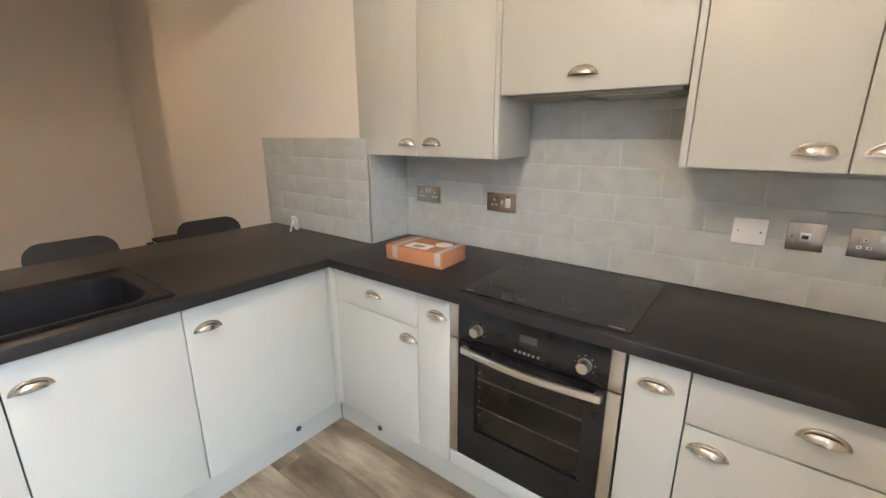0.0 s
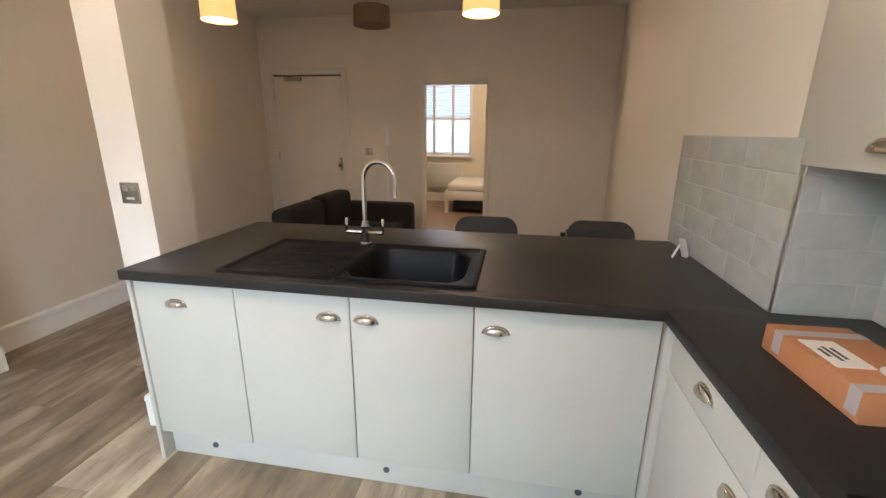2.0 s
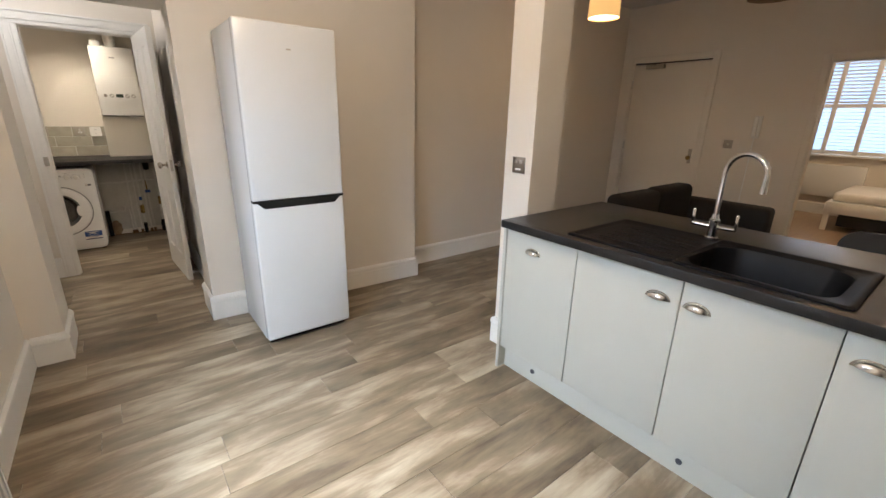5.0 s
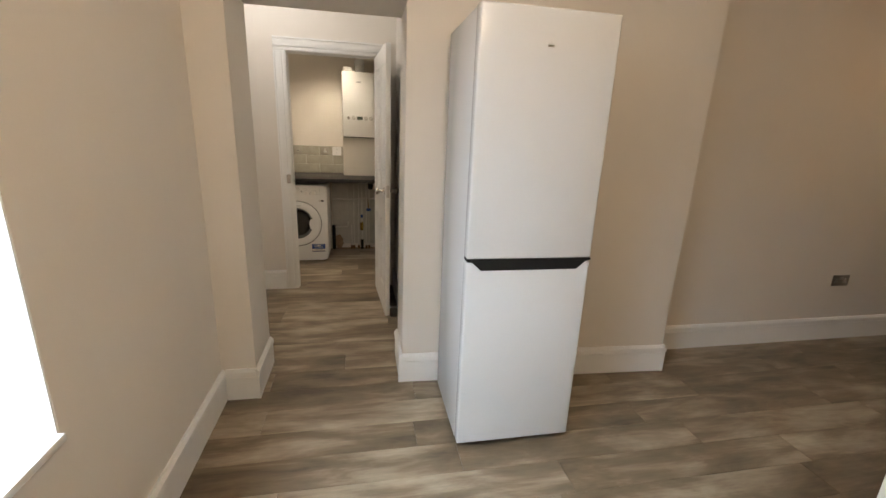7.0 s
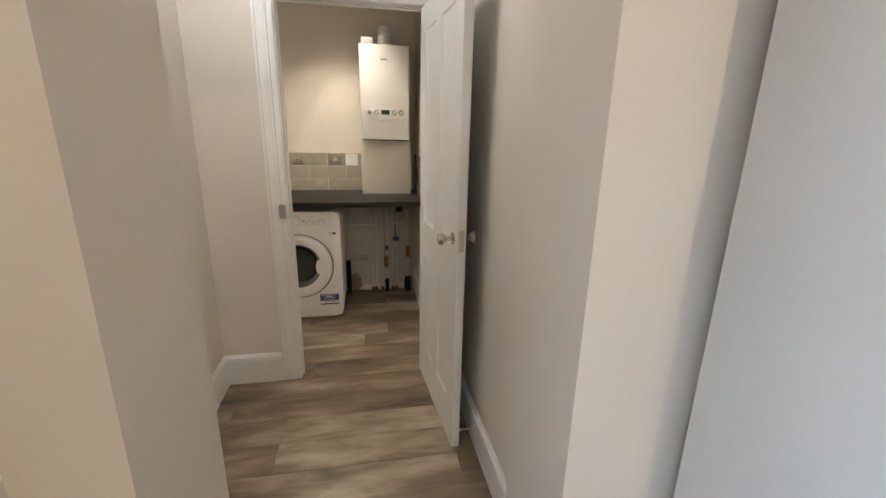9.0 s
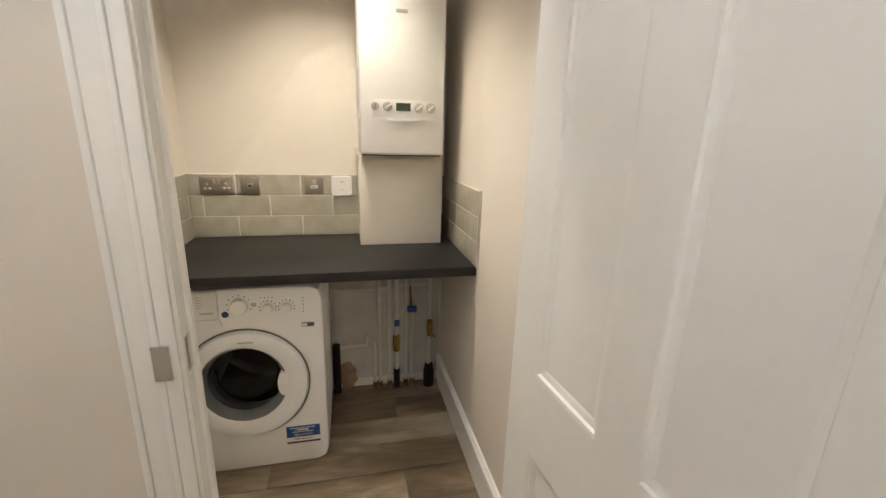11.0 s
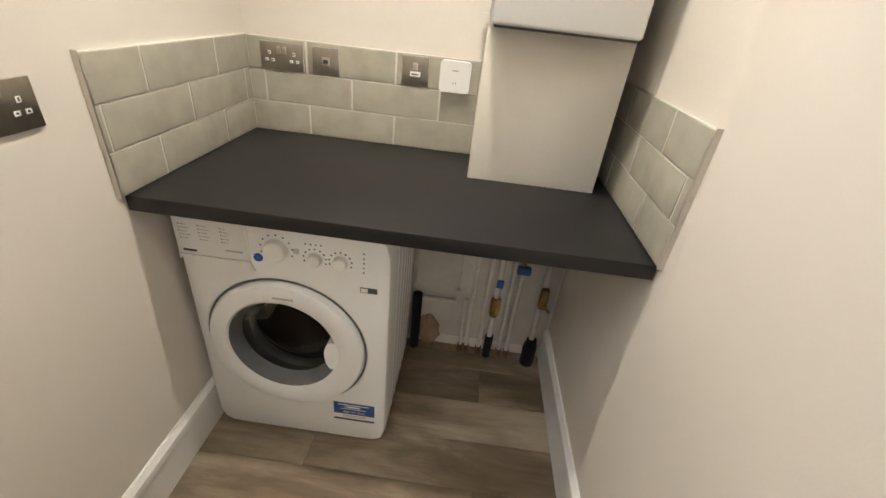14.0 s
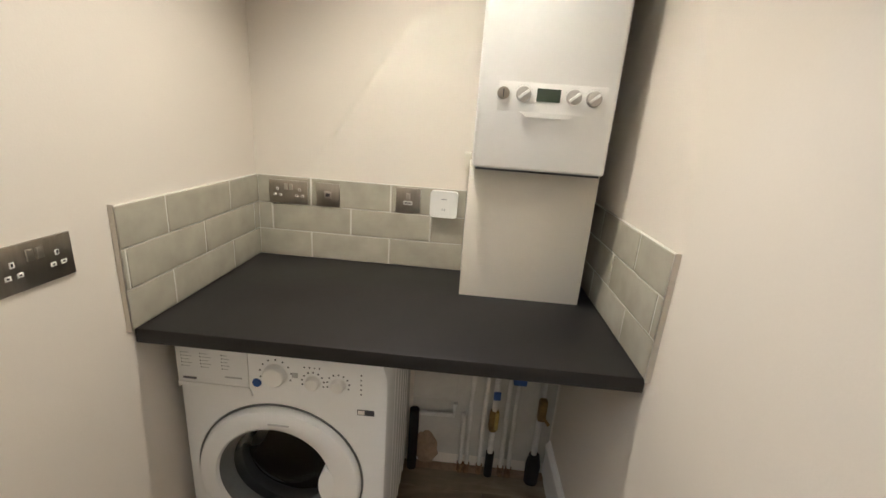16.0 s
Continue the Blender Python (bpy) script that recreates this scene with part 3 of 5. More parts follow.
# wall units
def wall_unit(x0, x1, z0, doors, label, sides=(), top=2.07):
    t = thing("wall_unit", ((x0 + x1) / 2, 1.6, z0), label, "kitchen cabinet", "kitchen wall units")
    part("body", boxes((x0 + 0.001, x1 - 0.001, 1.4755, 1.722, z0 + 0.002, top)), CARCASS, t)
    for a, b, handle in doors:
        bm = box(bmesh.new(), a + 0.0015, b - 0.0015, 1.455, 1.474, z0, top, bevel=0.0022)
        p = part("door", bm, CABINET, t)
        if handle:
            h = cup(p, handle[0] - t.location.x, handle[1] - t.location.z, 1.455 - t.location.y)
    for a, b in sides:
        part("side_panel", box(bmesh.new(), a, b, 1.455, 1.722, z0, top, bevel=0.001), CABINET, t)
    return t


WLAB = "pale sage slab-fronted kitchen wall unit with cup handles"
wall_unit(-1.552, -0.788, 1.352, [(-1.552, -1.181, (-1.245, 1.400)), (-1.181, -0.808, (-1.108, 1.400))], WLAB, [(-0.807, -0.788)])
hood = wall_unit(-0.786, -0.181, 1.578, [(-0.786, -0.181, (-0.487, 1.628))], "pale sage cooker hood unit above the hob")
part("hood_base", box(bmesh.new(), -0.77, -0.20, 1.49, 1.715, 1.568, 1.580, bevel=0.002), CARCASS, hood, "grey-green painted underside of the built-in hood")
for xh in (-0.62, -0.35):
    part("hood_filter", boxes((xh - 0.11, xh + 0.11, 1.52, 1.69, 1.564, 1.569)), PLATE, hood, "grey metal grease filter")
wall_unit(-0.179, 0.535, 1.350, [(-0.159, 0.188, (0.121, 1.395)), (0.188, 0.535, (0.256, 1.395))], WLAB, [(-0.179, -0.160)])


# hob
HOBPRINT = surface("hob_print", (0.045, 0.045, 0.045), 0.3)
hob = thing("hob", (-0.483, 1.43, 0.91), "black glass ceramic hob set on the worktop", "hob")
part("glass", slab(rounded(-0.770, -0.196, 1.184, 1.675, 0.012), 0.9105, 0.9165), HOBGLASS, hob)


def ring(cx, cy, r, z, w=0.0018):
    bm = bmesh.new()
    inner = [bm.verts.new((cx + (r - w) * math.cos(k * math.tau / 64), cy + (r - w) * math.sin(k * math.tau / 64), z)) for k in range(64)]
    outer = [bm.verts.new((cx + (r + w) * math.cos(k * math.tau / 64), cy + (r + w) * math.sin(k * math.tau / 64), z)) for k in range(64)]
    for k in range(64):
        j = (k + 1) % 64
        bm.faces.new((inner[k], outer[k], outer[j], inner[j]))
    return bm


for cx, cy, r in ((-0.640, 1.325, 0.074), (-0.605, 1.545, 0.098), (-0.335, 1.340, 0.108), (-0.330, 1.570, 0.076)):
    part("cooking_zone", ring(cx, cy, r, 0.9169), HOBPRINT, hob, "pale printed cooking zone ring")
for a, b in ((-0.745, -0.715), (-0.258, -0.215)):
    part("badge", boxes((a, b, 1.196, 1.201, 0.9166, 0.9169)), PRINT, hob, "small pale printed mark")
for k, (u, v) in enumerate(((-0.548, 1.218), (-0.528, 1.212), (-0.508, 1.206), (-0.536, 1.232), (-0.512, 1.228), (-0.484, 1.208))):
    part("touch_key", lathe([(0.0001, 0.9166), (0.0062, 0.9166), (0.0062, 0.9169), (0.0001, 0.91695)], 14, "Z", (u, v, 0)), HOBPRINT, hob, "grey printed touch key")
rs = random.Random(3)
for k in range(16):
    cx, cy, a = rs.gauss(-0.33, 0.05), rs.gauss(1.40, 0.07), rs.uniform(0, math.pi)
    w, l = rs.uniform(0.0008, 0.0022), rs.uniform(0.006, 0.024)
    bm = slab([(l * math.cos(q) * (1 + 0.3 * math.sin(3 * q)), w * math.sin(q)) for q in [n * math.tau / 12 for n in range(12)]], 0.9166, 0.9168)
    bmesh.ops.rotate(bm, verts=bm.verts, cent=(0, 0, 0), matrix=Matrix.Rotation(a, 3, "Z"))
    bmesh.ops.translate(bm, verts=bm.verts, vec=(cx, cy, 0))
    part("scratch", bm, HOBPRINT, hob, "pale worn scratch in the glass")

# oven
ov = thing("oven", (-0.507, 1.45, 0.145), "built-in black glass and steel electric oven under the worktop", "oven")
OX0, OX1, OY = -0.814, -0.200, 1.190
part("body", boxes((OX0, OX1, 1.212, 1.70, 0.222, 0.868)), DARK, ov)
part("lower_filler", box(bmesh.new(), OX0 + 0.001, OX1 - 0.001, 1.195, 1.214, ZB, 0.214, bevel=0.002), CABINET, ov, "pale sage filler strip under the oven")
cp = part("control_panel", box(bmesh.new(), OX0 + 0.040, OX1 - 0.040, OY, 1.212, 0.722, 0.864, bevel=0.0015), HOBGLASS, ov, "black glass control panel")
for a, b in ((OX0 + 0.001, OX0 + 0.039), (OX1 - 0.039, OX1 - 0.001)):
    part("panel_trim", box(bmesh.new(), a, b, OY, 1.212, 0.722, 0.864, bevel=0.001), STEEL, ov, "brushed steel trim")
for x in (-0.691, -0.311):
    part("knob", lathe([(0.001, -0.030), (0.0165, -0.030), (0.0185, -0.026), (0.0195, -0.004), (0.0215, -0.003), (0.0215, 0.0)], 28, "Y", (x, OY - 0.0002, 0.776)), STEEL, cp, "round steel control knob")
for k in range(7):
    a = radians(210 - 40 * k)
    for x in (-0.691, -0.311):
        cxk, czk = x + 0.031 * math.cos(a), 0.776 + 0.031 * math.sin(a)
        part("scale_mark", boxes((cxk - 0.0014, cxk + 0.0014, OY - 0.0006, OY - 0.0002, czk - 0.0014, czk + 0.0014)), PRINT, cp)
part("display", boxes((-0.528, -0.466, OY - 0.0006, OY - 0.0001, 0.786, 0.812)), surface("grey_display", (0.05, 0.05, 0.055), 0.12), cp, "small grey clock display")
for k in range(6):
    part("button", lathe([(0.001, -0.004), (0.0042, -0.004), (0.0052, -0.001), (0.0052, 0.0)], 14, "Y", (-0.541 + 0.0163 * k, OY - 0.0002, 0.748)), STEEL, cp, "small round steel button")
dr = part("door", cells([OX0 + 0.040, -0.700, -0.303, OX1 - 0.040], [0.222, 0.356, 0.640, 0.716], lambda x, z: not (-0.700 < x < -0.303 and 0.356 < z < 0.640), 0.0, 0.022, 0.0), HOBGLASS, ov, "black glass oven door", world=False)
dr.data.transform(Matrix(((1, 0, 0, 0), (0, 0, 1, OY), (0, 1, 0, 0), (0, 0, 0, 1))))
dr.data.transform(Matrix.Translation(-ov.location))
part("window", boxes((-0.702, -0.301, OY + 0.006, OY + 0.010, 0.354, 0.642)), glass_material("oven_glass", (0.40, 0.41, 0.42)), dr, "dark oven window glass")
for a, b in ((OX0 + 0.001, OX0 + 0.039), (OX1 - 0.039, OX1 - 0.001)):
    part("door_trim", box(bmesh.new(), a, b, OY, 1.212, 0.222, 0.716, bevel=0.001), STEEL, dr, "brushed steel door trim")
HN = 18
hpts = [(-0.748 + 0.496 * k / HN, OY - 0.020 - 0.022 * math.sin(math.pi * k / HN), 0.690) for k in range(HN + 1)]
bm = bmesh.new()
rows = []
for x, y, z in hpts:
    rows.append([bm.verts.new((x, y + dy, z + dz)) for dy, dz in ((0.004, -0.014), (-0.003, -0.012), (-0.006, 0.0), (-0.003, 0.012), (0.004, 0.014))])
for p, q in zip(rows, rows[1:]):
    for i in range(5):
        bm.faces.new((p[i], p[(i + 1) % 5], q[(i + 1) % 5], q[i]))
bm.faces.new(rows[0])
bm.faces.new(rows[-1])
for x in (-0.738, -0.262):
    box(bm, x - 0.012, x + 0.012, OY - 0.022, OY + 0.001, 0.680, 0.700)
part("handle", bm, STEEL, dr, "curved brushed steel bar handle", smooth=60)
part("cavity", boxes((-0.720, -0.283, 1.50, 1.51, 0.30, 0.66), (-0.722, -0.716, 1.213, 1.51, 0.30, 0.66), (-0.287, -0.281, 1.213, 1.51, 0.30, 0.66)), surface("oven_enamel", (0.045, 0.045, 0.048), 0.25, vary=0.2), ov, "dark grey enamelled oven cavity")
for z in (0.44, 0.56):
    part("shelf_wire", tube([(-0.715, 1.226, z), (-0.288, 1.226, z)], 0.0028, 8), STEEL, ov, "steel wire shelf rail")
for z in (0.42, 0.48, 0.54, 0.60):
    part("side_stud", cyl(bmesh.new(), (-0.688, 1.212, z), (-0.688, 1.206, z), 0.004, n=10), STEEL, ov)
ov_body = next(o for o in ov.children if o.name.startswith("body"))
ov_body.data.clear_geometry()
b2 = boxes((OX0, OX1, 1.52, 1.70, 0.222, 0.868), (OX0, -0.724, 1.2125, 1.52, 0.222, 0.868), (-0.279, OX1, 1.2125, 1.52, 0.222, 0.868), (-0.724, -0.279, 1.2125, 1.52, 0.222, 0.298), (-0.724, -0.279, 1.2125, 1.52, 0.662, 0.868))
b2.to_mesh(ov_body.data)
b2.free()
ov_body.data.transform(Matrix.Translation(-ov.location))

# parcel on the worktop
pb = thing("parcel_box", (-1.112, 1.415, 0.9105), "brown corrugated cardboard parcel with taped ends and labels", "cardboard box", rz=2.5)
part("carton", box(bmesh.new(), -0.150, 0.150, -0.092, 0.092, 0.0, 0.066, bevel=0.002), CARD, pb, world=False)
for u in (-0.100, 0.128):
    part("tape", boxes((u - 0.014, u + 0.014, -0.0928, 0.0928, 0.012, 0.0665)), TAPE, pb, "greyish translucent parcel tape", world=False)
lb = part("label", boxes((-0.065, 0.055, -0.075, 0.000, 0.0662, 0.0672)), PAPER, pb, "white paper address label", world=False)
for k, (u0, u1) in enumerate(((-0.03, 0.02), (-0.035, 0.028), (-0.025, 0.012))):
    part("print_bar", boxes((u0, u1, -0.030 - 0.014 * k - 0.004, -0.030 - 0.014 * k + 0.004, 0.0672, 0.0675)), DARKPRINT, lb, world=False)
part("round_sticker", lathe([(0.001, 0.0662), (0.038, 0.0662), (0.038, 0.0670), (0.001, 0.0671)], 32, "Z", (0.075, 0.035, 0)), PAPER, pb, "round white paper sticker", world=False)
part("corrugation", boxes(*[(-0.149 + 0.0118 * k, -0.146 + 0.0118 * k, -0.0926, -0.0915, 0.004, 0.062) for k in range(26)]), CARD, pb, "ribbed open edge of the corrugated card", world=False)

# folding white stand on the worktop
st = thing("folding_stand", (-2.08, 1.40, 0.91), "small white plastic folding stand by the tiles", "stand", rz=20)
for name, lean, width in (("front_leg", 20, 0.030), ("back_leg", -28, 0.012)):
    bm = slab(rounded(-width / 2, width / 2, 0.0, 0.085 if lean > 0 else 0.07, 0.0055), -0.006 if lean > 0 else -0.002, 0.006 if lean > 0 else 0.002, "Y")
    bmesh.ops.rotate(bm, verts=bm.verts, cent=(0, 0, 0.08), matrix=Matrix.Rotation(radians(lean), 3, "X"))
    low = min(v.co.z for v in bm.verts)
    bmesh.ops.translate(bm, verts=bm.verts, vec=(0, 0, 0.0005 - low))
    part(name, bm, WHITEPLASTIC, st, world=False)

# fridge freezer
FX0, FX1, FYF, FYB = -1.020, -0.468, -1.820, -2.352
fr = thing("fridge_freezer", ((FX0 + FX1) / 2, -2.08, 0), "tall white fridge freezer with a black recessed handle strip", "fridge freezer")
part("body", box(bmesh.new(), FX0 + 0.002, FX1 - 0.002, FYB, FYF - 0.066, 0.028, 1.882, bevel=0.006), WHITE, fr)
part("door", box(bmesh.new(), FX0, FX1, FYF - 0.060, FYF, 0.936, 1.885, bevel=0.009, segments=3), WHITE, fr)
part("door", box(bmesh.new(), FX0, FX1, FYF - 0.060, FYF, 0.040, 0.922, bevel=0.009, segments=3), WHITE, fr)
part("door_gasket", boxes((FX0 + 0.012, FX1 - 0.012, FYF - 0.067, FYF - 0.059, 0.05, 1.875)), GREYRUBBER, fr)
part("handle_recess", slab([(FX0 + 0.001, 0.937), (FX1 - 0.001, 0.937), (FX1 - 0.001, 0.926), (FX1 - 0.022, 0.924), (FX1 - 0.062, 0.888), (FX0 + 0.062, 0.888), (FX0 + 0.022, 0.924), (FX0 + 0.001, 0.926)], FYF - 0.05, FYF + 0.0015, "Y"), RUBBER, fr, "black recessed grip between the doors")
part("plinth", boxes((FX0 + 0.02, FX1 - 0.02, FYB + 0.03, FYF - 0.045, 0.004, 0.040)), RUBBER, fr)
part("badge", boxes((-0.756, -0.732, FYF, FYF + 0.0012, 1.752, 1.760)), PLATE, fr, "small grey maker's badge")
for x in (FX0 + 0.05, FX1 - 0.05):
    for y in (FYB + 0.06, FYF - 0.09):
        part("foot", cyl(bmesh.new(), (x, y, 0.0), (x, y, 0.03), 0.016, n=14), RUBBER, fr)


# sockets and switches
def plate(at, rz, w, h, kind, label, category, material=PLATE, parts=()):
    """A flat electrical plate on a wall: its face looks along -y before the turn rz. parts: (name, u0, u1, w0, w1, out, material)."""
    t = thing(kind, at, label, category, rz=rz)
    part("plate", box(bmesh.new(), -w / 2, w / 2, -0.006, 0.0, -h / 2, h / 2, bevel=0.002), material, t, world=False)
    for name, u0, u1, w0, w1, out, mt in parts:
        part(name, box(bmesh.new(), u0, u1, -0.006 - out, -0.004, w0, w1, bevel=min(out, 0.001)), mt, t, world=False)
    return t


def pins(u):
    return [("earth_pin", u - 0.0045, u + 0.0045, 0.004, 0.015, 0.0006, WHITEPLASTIC), ("live_pin", u - 0.0165, u - 0.005, -0.017, -0.008, 0.0006, WHITEPLASTIC), ("neutral_pin", u + 0.005, u + 0.0165, -0.017, -0.008, 0.0006, WHITEPLASTIC),
            ("earth_slot", u - 0.002, u + 0.002, 0.006, 0.013, 0.0010, DARKPRINT), ("live_slot", u - 0.0135, u - 0.008, -0.0145, -0.0105, 0.0010, DARKPRINT), ("neutral_slot", u + 0.008, u + 0.0135, -0.0145, -0.0105, 0.0010, DARKPRINT)]


DOUBLE = pins(-0.042) + pins(0.042) + [("rocker", -0.016, -0.003, 0.008, 0.030, 0.003, STEEL), ("rocker", 0.003, 0.016, 0.008, 0.030, 0.003, STEEL)]
SINGLE = [("rocker", -0.008, 0.008, 0.002, 0.024, 0.003, STEEL), ("socket_insert", -0.017, 0.017, -0.018, -0.003, 0.0008, WHITEPLASTIC), ("slot", -0.012, 0.012, -0.013, -0.009, 0.0012, DARKPRINT)]
FUSED = [("module", -0.013, 0.013, -0.013, 0.013, 0.0012, STEEL), ("module_slot", -0.008, 0.008, -0.006, 0.006, 0.0020, DARKPRINT)]
COOKER = pins(-0.037)[:3] + [("neon", -0.030, -0.020, 0.018, 0.024, 0.001, surface("red_neon", (0.35, 0.03, 0.02), 0.3)), ("rocker", -0.006, 0.006, -0.012, 0.010, 0.003, STEEL), ("rocker", 0.022, 0.046, -0.022, 0.020, 0.003, WHITEPLASTIC), ("neon", 0.026, 0.040, 0.022, 0.029, 0.001, surface("dark_neon", (0.12, 0.02, 0.02), 0.3))]
plate((-1.341, 1.7215, 1.147), 0, 0.152, 0.086, "double_socket", "brushed steel double wall socket on grey tiles", "wall socket", parts=DOUBLE)
plate((-0.910, 1.7215, 1.144), 0, 0.152, 0.086, "cooker_switch", "brushed steel cooker control switch with a socket", "wall switch", parts=COOKER)
plate((0.016, 1.7215, 1.136), 0, 0.092, 0.086, "blank_plate", "white plastic blank plate on grey tiles", "blank plate", WHITEPLASTIC, [("screw", -0.033, -0.028, -0.0025, 0.0025, 0.001, DARKPRINT), ("screw", 0.028, 0.033, -0.0025, 0.0025, 0.001, DARKPRINT)])
plate((0.157, 1.7215, 1.137), 0, 0.090, 0.086, "fused_switch", "brushed steel fused switch on grey tiles", "wall switch", parts=FUSED + [("screw", -0.034, -0.029, -0.0025, 0.0025, 0.001, DARKPRINT)])
plate((0.332, 1.7215, 1.137), 0, 0.152, 0.086, "double_socket", "brushed steel double wall socket on grey tiles", "wall socket", parts=DOUBLE)
plate((-1.695, -0.939, 1.170), 90, 0.090, 0.090, "light_switch", "brushed steel light switch on the pier", "light switch", parts=[("rocker", -0.030, -0.010, 0.010, 0.030, 0.003, STEEL), ("rocker", 0.008, 0.028, 0.010, 0.030, 0.003, STEEL), ("rocker", -0.020, 0.018, -0.028, -0.018, 0.003, WHITEPLASTIC)])
plate((-3.586, -2.60, 0.480), 180, 0.152, 0.086, "double_socket", "brushed steel double wall socket on a bare wall", "wall socket", parts=DOUBLE)
plate((0.945, -4.593, 1.163), -90, 0.150, 0.088, "double_socket", "brushed steel double wall socket beside the utility worktop", "wall socket", parts=DOUBLE)
plate((0.813, -5.4285, 1.180), 180, 0.146, 0.086, "double_socket", "brushed steel double wall socket on grey tiles", "wall socket", parts=DOUBLE)
plate((0.664, -5.4285, 1.180), 180, 0.088, 0.086, "data_socket", "brushed steel data outlet on grey tiles", "wall socket", parts=FUSED)
plate((0.363, -5.4285, 1.186), 180, 0.090, 0.090, "fused_switch", "brushed steel switched fuse outlet on grey tiles", "wall switch", parts=SINGLE)
th = thing("timer_box", (0.229, -5.4285, 1.183), "white square wireless heating receiver on grey tiles", "heating control", rz=180)
part("case", slab(rounded(-0.050, 0.050, -0.048, 0.048, 0.012), -0.028, 0.0, "Y"), WHITEPLASTIC, th, world=False)
part("logo_bar", boxes((-0.010, 0.010, -0.0286, -0.0278, 0.018, 0.022)), PRINT, th, world=False)
for u in (-0.004, 0.004):
    part("lamp", boxes((u - 0.0016, u + 0.0016, -0.0286, -0.0278, -0.022, -0.014)), PRINT, th, world=False)

# ---------------------------------------------------------------- window and radiator
win = thing("window_1", (0.9, -0.6, WZ0), "white painted sash window in a deep recess", "window")
win["kind"] = "structure"
part("sill", box(bmesh.new(), 0.675, 0.93, WY0 + 0.001, WY1 - 0.001, WZ0, WZ0 + 0.022, bevel=0.004), TRIM, win)
FR = [(0.86, 0.93, WY0, WY0 + 0.07, WZ0 + 0.022, WZ1), (0.86, 0.93, WY1 - 0.07, WY1, WZ0 + 0.022, WZ1), (0.86, 0.93, WY0 + 0.07, WY1 - 0.07, WZ0 + 0.022, WZ0 + 0.10), (0.86, 0.93, WY0 + 0.07, WY1 - 0.07, WZ1 - 0.07, WZ1), (0.862, 0.928, WY0 + 0.07, WY1 - 0.07, 1.46, 1.51)]
for r in FR:
    part("window_frame", box(bmesh.new(), *r, bevel=0.005), TRIM, win)
part("glazing_bar", box(bmesh.new(), 0.88, 0.91, -0.615, -0.585, WZ0 + 0.10, 1.46, bevel=0.004), TRIM, win)
part("glazing_bar", box(bmesh.new(), 0.88, 0.91, -0.615, -0.585, 1.51, WZ1 - 0.07, bevel=0.004), TRIM, win)
part("reveal", boxes((0.691, 0.862, WY0 + 0.0005, WY0 + 0.006, WZ0 + 0.022, WZ1 - 0.001), (0.691, 0.862, WY1 - 0.006, WY1 - 0.0005, WZ0 + 0.022, WZ1 - 0.001), (0.691, 0.862, WY0 + 0.006, WY1 - 0.006, WZ1 - 0.006, WZ1 - 0.0005)), TRIM, win, "white painted window reveal")
for za, zb in ((WZ0 + 0.10, 1.46), (1.51, WZ1 - 0.07)):
    for ya, yb in ((WY0 + 0.07, -0.615), (-0.585, WY1 - 0.07)):
        pane = part("pane", boxes((0.892, 0.897, ya, yb, za, zb)), GLASS, win)
        pane.visible_shadow = False
blind = thing("roller_blind", (0.80, -0.585, 2.262), "rolled-up white roller blind with a bead chain", "blind")
part("roller", cyl(bmesh.new(), (0.80, WY0 + 0.03, 2.255), (0.80, WY1 - 0.03, 2.255), 0.024, n=24), WHITEPLASTIC, blind)
for y in (WY0 + 0.02, WY1 - 0.03):
    part("bracket", box(bmesh.new(), 0.775, 0.825, y - 0.010, y + 0.012, 2.225, 2.293, bevel=0.003), WHITEPLASTIC, blind)
part("bead_chain", tube([(0.778, -1.222, 2.25), (0.778, -1.222, 1.4), (0.778, -1.220, 0.745), (0.782, -1.206, 0.722), (0.786, -1.188, 0.722), (0.790, -1.176, 0.745), (0.790, -1.176, 1.4), (0.790, -1.178, 2.25)], 0.0026, 8), PLATE, blind, "fine grey bead chain")
structure("backdrop", boxes((9.0, 9.1, -12, 12, -3, 6)), surface("far_brickwork", (0.30, 0.24, 0.20), 0.9, vary=0.3, scale=0.8), "plain far facade outside the kitchen window", "backdrop")
structure("ground", boxes((0.96, 40, -40, 40, -3.2, -3.0)), surface("yard_paving", (0.22, 0.21, 0.20), 0.9, vary=0.15, scale=1), "grey paved yard outside", "ground")

rad = thing("radiator", (0.62, -0.6, 0.12), "white panel radiator under the window", "radiator")
RY0, RY1 = -1.062, -0.10
part("front_panel", box(bmesh.new(), 0.590, 0.602, RY0, RY1, 0.12, 0.590, bevel=0.004), WHITE, rad)
part("back_panel", box(bmesh.new(), 0.652, 0.664, RY0, RY1, 0.12, 0.590, bevel=0.004), WHITE, rad)
for k in range(22):
    yk = RY0 + 0.035 + k * (RY1 - RY0 - 0.07) / 21
    part("flute", box(bmesh.new(), 0.586, 0.592, yk - 0.010, yk + 0.010, 0.15, 0.56, bevel=0.003), WHITE, rad)
part("top_frame", boxes((0.586, 0.594, RY0 - 0.004, RY1 + 0.004, 0.588, 0.600), (0.660, 0.668, RY0 - 0.004, RY1 + 0.004, 0.588, 0.600), (0.594, 0.660, RY0 - 0.004, RY0 + 0.010, 0.588, 0.600), (0.594, 0.660, RY1 - 0.010, RY1 + 0.004, 0.588, 0.600)), WHITE, rad)
for k in range(48):
    yk = RY0 + 0.022 + k * (RY1 - RY0 - 0.044) / 47
    part("grille_slat", boxes((0.594, 0.660, yk - 0.004, yk + 0.004, 0.590, 0.597)), WHITE, rad)
part("side_cover", boxes((0.588, 0.666, RY0 - 0.004, RY0, 0.13, 0.588)), WHITE, rad)
